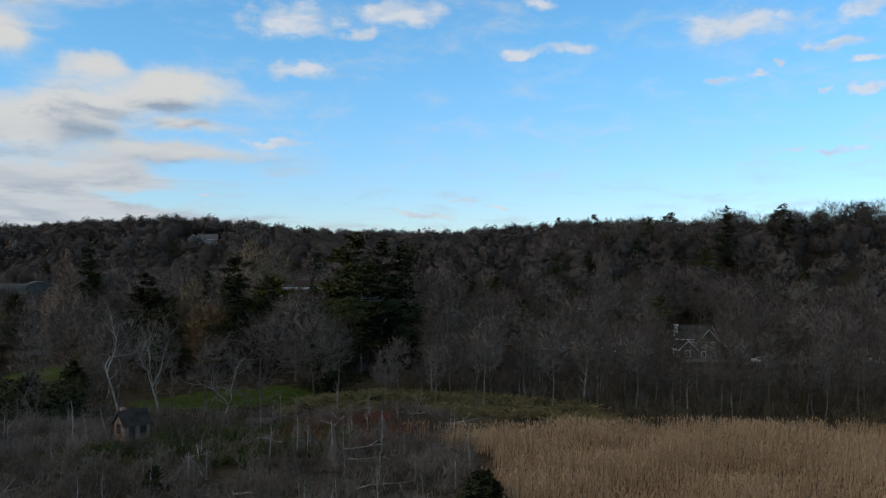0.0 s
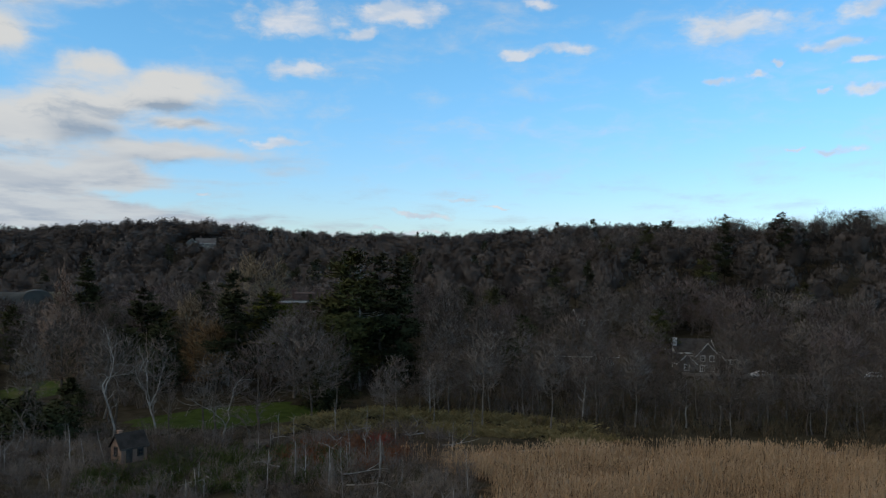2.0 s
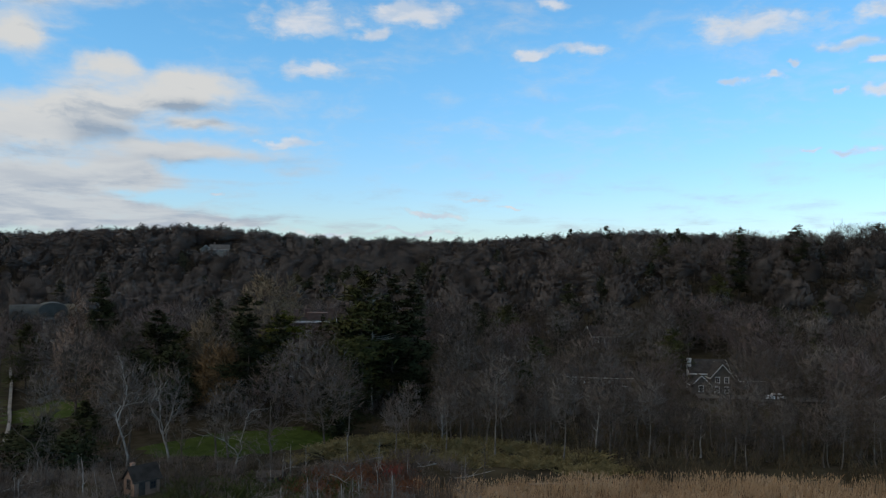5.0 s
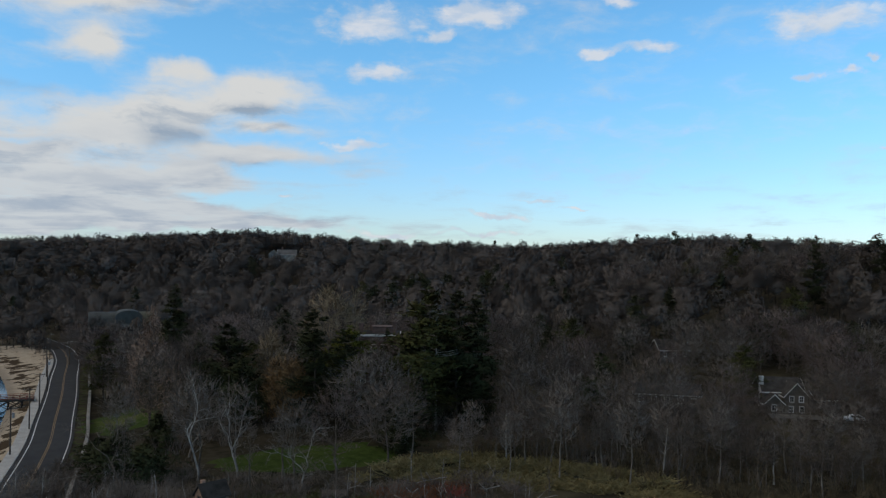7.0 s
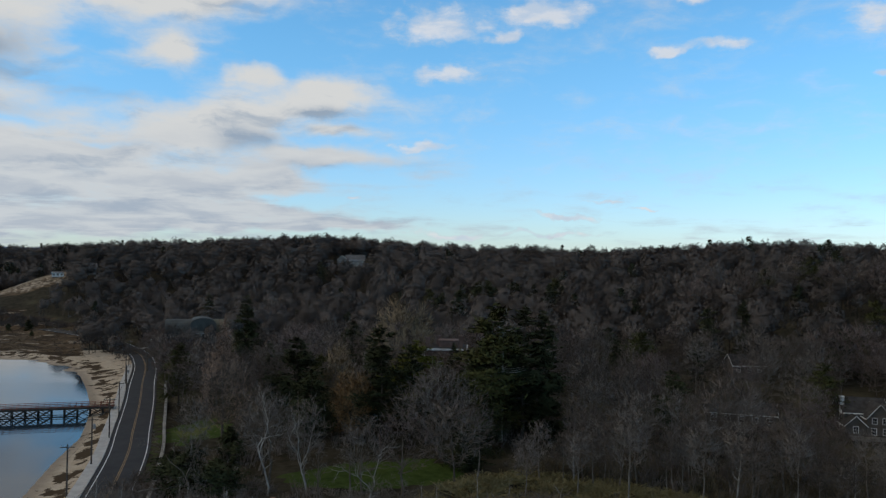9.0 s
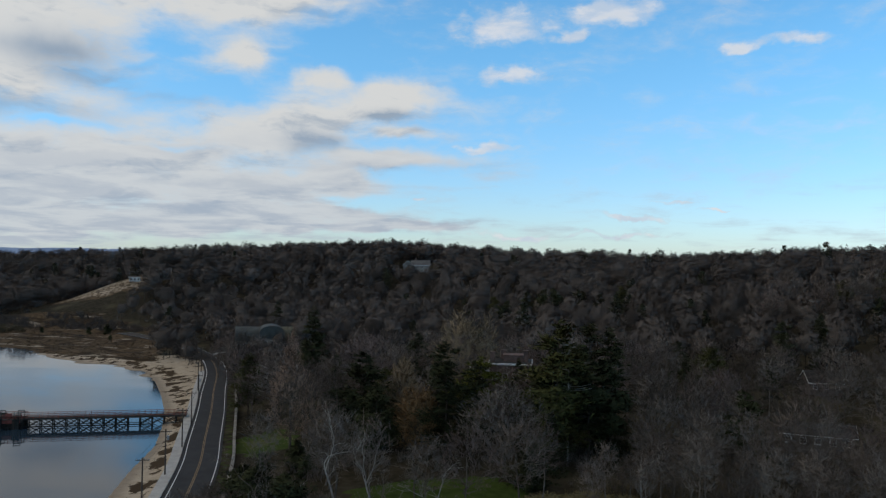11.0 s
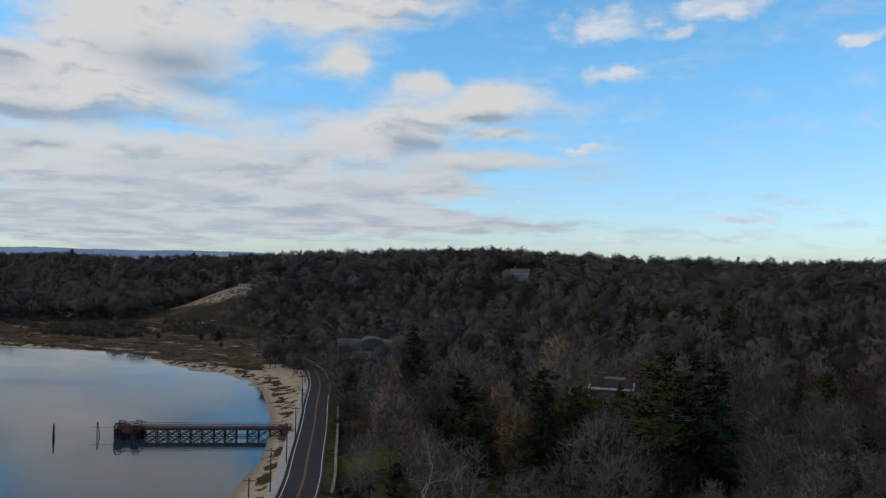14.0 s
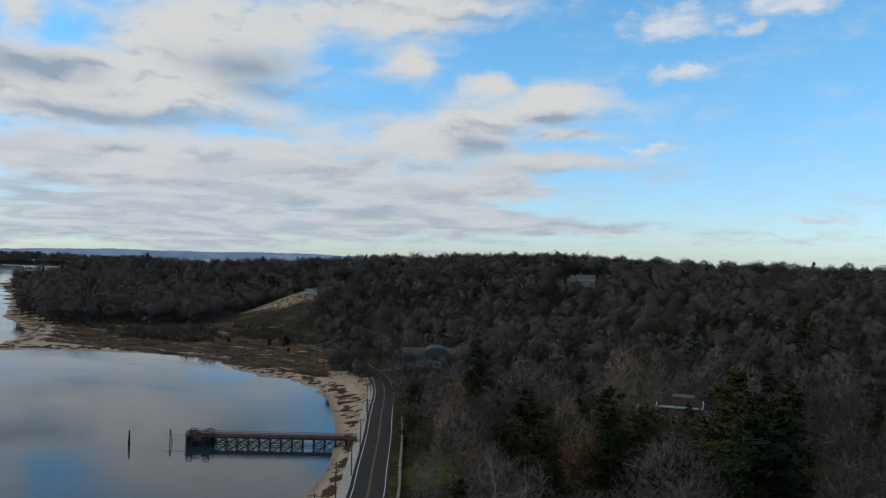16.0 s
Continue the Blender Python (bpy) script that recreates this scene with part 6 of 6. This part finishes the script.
    for y0, y1, x1 in ((0.6, 0.6, -5.2), (0.6, 0.6, -4.6)):
        part("boom_pile", sticks_mesh("boom_pile", [((x1 - (0.0 if x1 < -5 else -0.35), y0, -2), (-5.2 + (0.12 if x1 > -5 else 0), y1, top + 1.3), 0.14, 0.1)], TIMBER_WET, 8), root, "leaning mooring pile")
    # the way down at the landward end, over the sand
    part("abutment", boxes_mesh("abutment", [((L + 0.2, 0, top - 1.2), (0.5, 3.0, 2.2))], CONCRETE), root, "concrete abutment in the sand")


pier()
post = tagged(new("mooring_pile", sticks_mesh("mooring_pile", [((0, 0, -2), (0.05, 0, 1.6), 0.28, 0.3), ((0.22, 0.2, -2), (0.06, 0.02, 3.9), 0.2, 0.16), ((-0.2, -0.1, -2), (0.0, 0.0, 3.2), 0.18, 0.15)], TIMBER_WET, 9)), "dark cluster of mooring piles standing in the bay", "pile")
post.matrix_world = pose(-173.2, 159.3, 0)


def pole_line():
    """Utility poles between the beach and the road."""
    spots = [(-84, 120.5, 9.0), (-92.3, 139.5, 9.2), (-101.5, 159.5, 9.0), (-112.5, 180.5, 8.8), (-124.5, 203, 9.4), (-139, 226, 9.4), (-159.5, 261, 9.4), (-181, 292, 9.0)]
    tops = []
    for i, (x, y, tall) in enumerate(spots):
        z = height(x, y)
        root = tagged(new("utility_pole"), "weathered timber utility pole beside the shore road", "pole", "utility poles")
        a = math.degrees(math.atan2(spots[min(i + 1, 7)][1] - spots[max(i - 1, 0)][1], spots[min(i + 1, 7)][0] - spots[max(i - 1, 0)][0]))
        root.matrix_world = pose(x, y, z, 0, 0, a)
        part("shaft", sticks_mesh("shaft", [((0, 0, -0.5), (0, 0, tall), 0.16, 0.11)], TIMBER, 8), root)
        part("crossarm", boxes_mesh("crossarm", [((0, 0, tall - 0.5), (0.12, 2.3, 0.13))], TIMBER), root)
        for k in (-1.0, -0.4, 0.4, 1.0):
            part("insulator", sticks_mesh("insulator", [((0, k, tall - 0.43), (0, k, tall - 0.22), 0.06, 0.03)], STEEL, 6), root)
        if i in (4, 1):
            part("transformer", sticks_mesh("transformer", [((0.05, -0.4, tall - 2.2), (0.05, -0.4, tall - 1.3), 0.24)], STEEL, 10), root, "grey transformer can")
        c, s = math.cos(radians(a)), math.sin(radians(a))
        tops.append([(x - s * k, y + c * k, z + tall - 0.22) for k in (-1.0, 1.0)] + [(x, y, z + tall - 2.4)])
    for a, b in zip(tops, tops[1:]):
        for p, q in zip(a, b):
            p, q = np.array(p), np.array(q)
            n = 8
            line = [p + (q - p) * k / n - np.array([0, 0, 2.0 * (k / n) * (1 - k / n)]) for k in range(n + 1)]
            side = unit(np.array([q[1] - p[1], p[0] - q[0], 0.0]))
            ring = [side * 0.022 * math.cos(w) + np.array([0, 0, 0.022 * math.sin(w)]) for w in (0.5, 2.6, 4.7)]
            skin = [(3 * k + j, 3 * k + (j + 1) % 3, 3 * k + 3 + (j + 1) % 3, 3 * k + 3 + j) for k in range(n) for j in range(3)]
            tagged(new("power_line", mesh_of("power_line", [at + r for at in line for r in ring], skin, TIMBER_WET)), "thin sagging overhead cable between poles", "cable", "overhead cables")


pole_line()
span = np.where((ROAD_LINE[:, 1] > 60) & (ROAD_LINE[:, 1] < 268))[0]
walkway = tagged(new("pavement", ribbon("pavement", -6.5, -4.75, 1.76, CONCRETE, 0.4, span)), "narrow pale concrete footway beside the road", "pavement", kind="structure")
kerb = tagged(new("kerb", ribbon("kerb", -4.72, -4.34, 1.86, CONCRETE, 0.4, span)), "pale concrete kerb", "kerb", kind="structure")


CAPSTONE = mottled("capstone", (0.17, 0.155, 0.135), (0.3, 0.28, 0.245), 0.8)


def stone_wall():
    """A low dry wall on the landward side, stone by stone on top."""
    sel = np.where((ROAD_LINE[:, 1] > 100) & (ROAD_LINE[:, 1] < 226))[0]
    root = tagged(new("roadside_wall"), "low grey stone wall with pale capstones beside the road", "wall")
    part("wall_body", ribbon("wall_body", 6.4, 6.95, 2.35, STONE, 1.2, sel), root)
    g = np.random.default_rng(31)
    shapes = []
    for k in range(5):
        me = boxes_mesh("capstone", [((0, 0, 0), (g.uniform(0.75, 1.1), g.uniform(0.6, 0.75), g.uniform(0.16, 0.24)))], CAPSTONE, 0.04)
        shapes.append(me)
    mid = ROAD_LINE[sel] + NORMAL[sel] * 6.68
    for a, b in zip(mid, mid[1:]):
        n = 2
        for k in range(n):
            p = a + (b - a) * (k + 0.5) / n
            ob = part("capstone", shapes[int(g.integers(5))], root)
            ob.matrix_basis = pose(p[0], p[1], 2.45 + g.uniform(-0.02, 0.03), g.normal() * 2, g.normal() * 2, math.degrees(math.atan2(b[1] - a[1], b[0] - a[0])) + g.normal() * 4)


stone_wall()


# drive, parked cars and small roadside things
def lane(name, pts, half, mat, label, lift=0.12):
    """A drive laid over the ground."""
    c = curve_points(pts, 2.0)
    t = unit(np.gradient(c, axis=0))
    nrm = np.stack([t[:, 1], -t[:, 0]], 1)
    v = []
    for k in (-half, -half * 0.3, half * 0.3, half):
        e = c + nrm * k
        v.append(np.column_stack([e, terrain(e[:, 0], e[:, 1]) + lift]))
    v = np.stack(v, 1).reshape(-1, 3)
    f = [(i * 4 + j, i * 4 + j + 1, i * 4 + j + 5, i * 4 + j + 4) for i in range(len(c) - 1) for j in range(3)]
    tagged(new(name, mesh_of(name, v, f, mat)), label, "drive", kind="structure")


GRAVEL = mottled("gravel", (0.1, 0.092, 0.082), (0.17, 0.155, 0.135), 0.8)
lane("drive", [(58, 192), (70, 191), (84, 189), (100, 187), (125, 184)], 2.2, GRAVEL, "grey gravel drive in front of the grey house", 0.2)
lane("side_drive", [(-186, 308), (-176, 316), (-164, 322), (-150, 327)], 2.4, CONCRETE, "pale drive branching off the shore road")
lane("field_path", [(-118, 262), (-112, 270), (-102, 276), (-92, 286)], 2.0, CONCRETE, "pale drive between trees behind the barn")


def car(x, y, turn, paint, label):
    root = tagged(new("car"), label, "car")
    root.matrix_world = pose(x, y, height(x, y) + 0.2, 0, 0, turn)
    side = [(-2.2, 0.35), (2.2, 0.35), (2.25, 0.75), (1.9, 0.95), (1.0, 1.02), (0.45, 1.45), (-1.3, 1.48), (-2.0, 1.0), (-2.25, 0.9)]
    part("body", solid("body", side, 1.75, paint), root)
    part("glass", solid("glass", [(0.85, 1.04), (0.42, 1.4), (-1.25, 1.42), (-1.8, 1.04)], 1.77, GLASS), root, "dark car windows")
    for wx0 in (-1.35, 1.35):
        for wy0 in (-0.8, 0.8):
            w = part("wheel", sticks_mesh("wheel", [((wx0, wy0 - 0.1, 0.33), (wx0, wy0 + 0.1, 0.33), 0.33)], TIMBER_WET, 12), root, "black tyre")
            r = new("rim", sticks_mesh("rim", [((wx0, wy0 - 0.11, 0.33), (wx0, wy0 + 0.11, 0.33), 0.19)], STEEL, 10))
            r.parent = w
    for wy0 in (-0.6, 0.6):
        part("headlight", boxes_mesh("headlight", [((2.23, wy0, 0.7), (0.08, 0.32, 0.16))], WHITE_PAINT), root)


CAR_WHITE = mottled("car_white", (0.7, 0.7, 0.7), (0.8, 0.8, 0.8), 0.5, rough=0.3, spec=0.5)
car(75.5, 189.5, 172, CAR_WHITE, "white car parked on the drive by the house")
car(101, 187.5, 176, CAR_WHITE, "white car parked under the trees on the drive")

sign = tagged(new("road_sign"), "white marker post beside the road's bend", "sign")
sign.matrix_world = pose(-186, 321, height(-186, 321))
part("post", boxes_mesh("post", [((0, 0, 1.0), (0.1, 0.1, 2.2))], WHITE_PAINT), sign)
part("plate", boxes_mesh("plate", [((0, -0.08, 1.9), (0.6, 0.04, 0.5))], WHITE_PAINT), sign)


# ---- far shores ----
# the far shore glows: distance haze is put into its emitted blue
def far_glow_material(n):
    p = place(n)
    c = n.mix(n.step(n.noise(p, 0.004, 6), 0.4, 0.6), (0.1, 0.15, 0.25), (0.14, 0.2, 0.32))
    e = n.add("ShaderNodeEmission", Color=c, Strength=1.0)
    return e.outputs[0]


FAR_SHORE_GLOW = material("far_shore", far_glow_material)
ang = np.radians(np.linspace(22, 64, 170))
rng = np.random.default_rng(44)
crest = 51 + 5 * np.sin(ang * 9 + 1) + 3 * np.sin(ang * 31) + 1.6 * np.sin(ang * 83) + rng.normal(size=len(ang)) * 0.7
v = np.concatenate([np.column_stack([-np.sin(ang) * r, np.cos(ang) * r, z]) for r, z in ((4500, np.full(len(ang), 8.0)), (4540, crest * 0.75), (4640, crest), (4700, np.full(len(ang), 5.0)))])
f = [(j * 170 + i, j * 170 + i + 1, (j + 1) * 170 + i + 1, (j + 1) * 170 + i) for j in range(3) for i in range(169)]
tagged(new("backdrop", mesh_of("backdrop", v, f, FAR_SHORE_GLOW, True)), "glowing backdrop of the far shore, haze painted into its blue", "backdrop", kind="structure")


def boat(x, y, turn, ln):
    root = tagged(new("boat"), "small white boat moored off the far point", "boat", "moored boats")
    root.matrix_world = pose(x, y, 0.0, 0, 0, turn) @ Matrix.Diagonal((ln, ln, ln, 1))
    part("hull", solid("hull", [(-0.5, -0.05), (0.42, -0.05), (0.58, 0.16), (-0.5, 0.13)], 0.3, WHITE_PAINT), root)
    part("cabin", boxes_mesh("cabin", [((-0.05, 0, 0.2), (0.4, 0.22, 0.16))], WHITE_PAINT), root)


g = np.random.default_rng(45)
for k in range(9):
    b0 = np.array([-1930.0, 1395.0]) + np.array([-0.9, 1.0]) * 9 * k + g.normal(size=2) * 3
    boat(b0[0], b0[1], g.uniform(120, 150), g.uniform(9, 14))
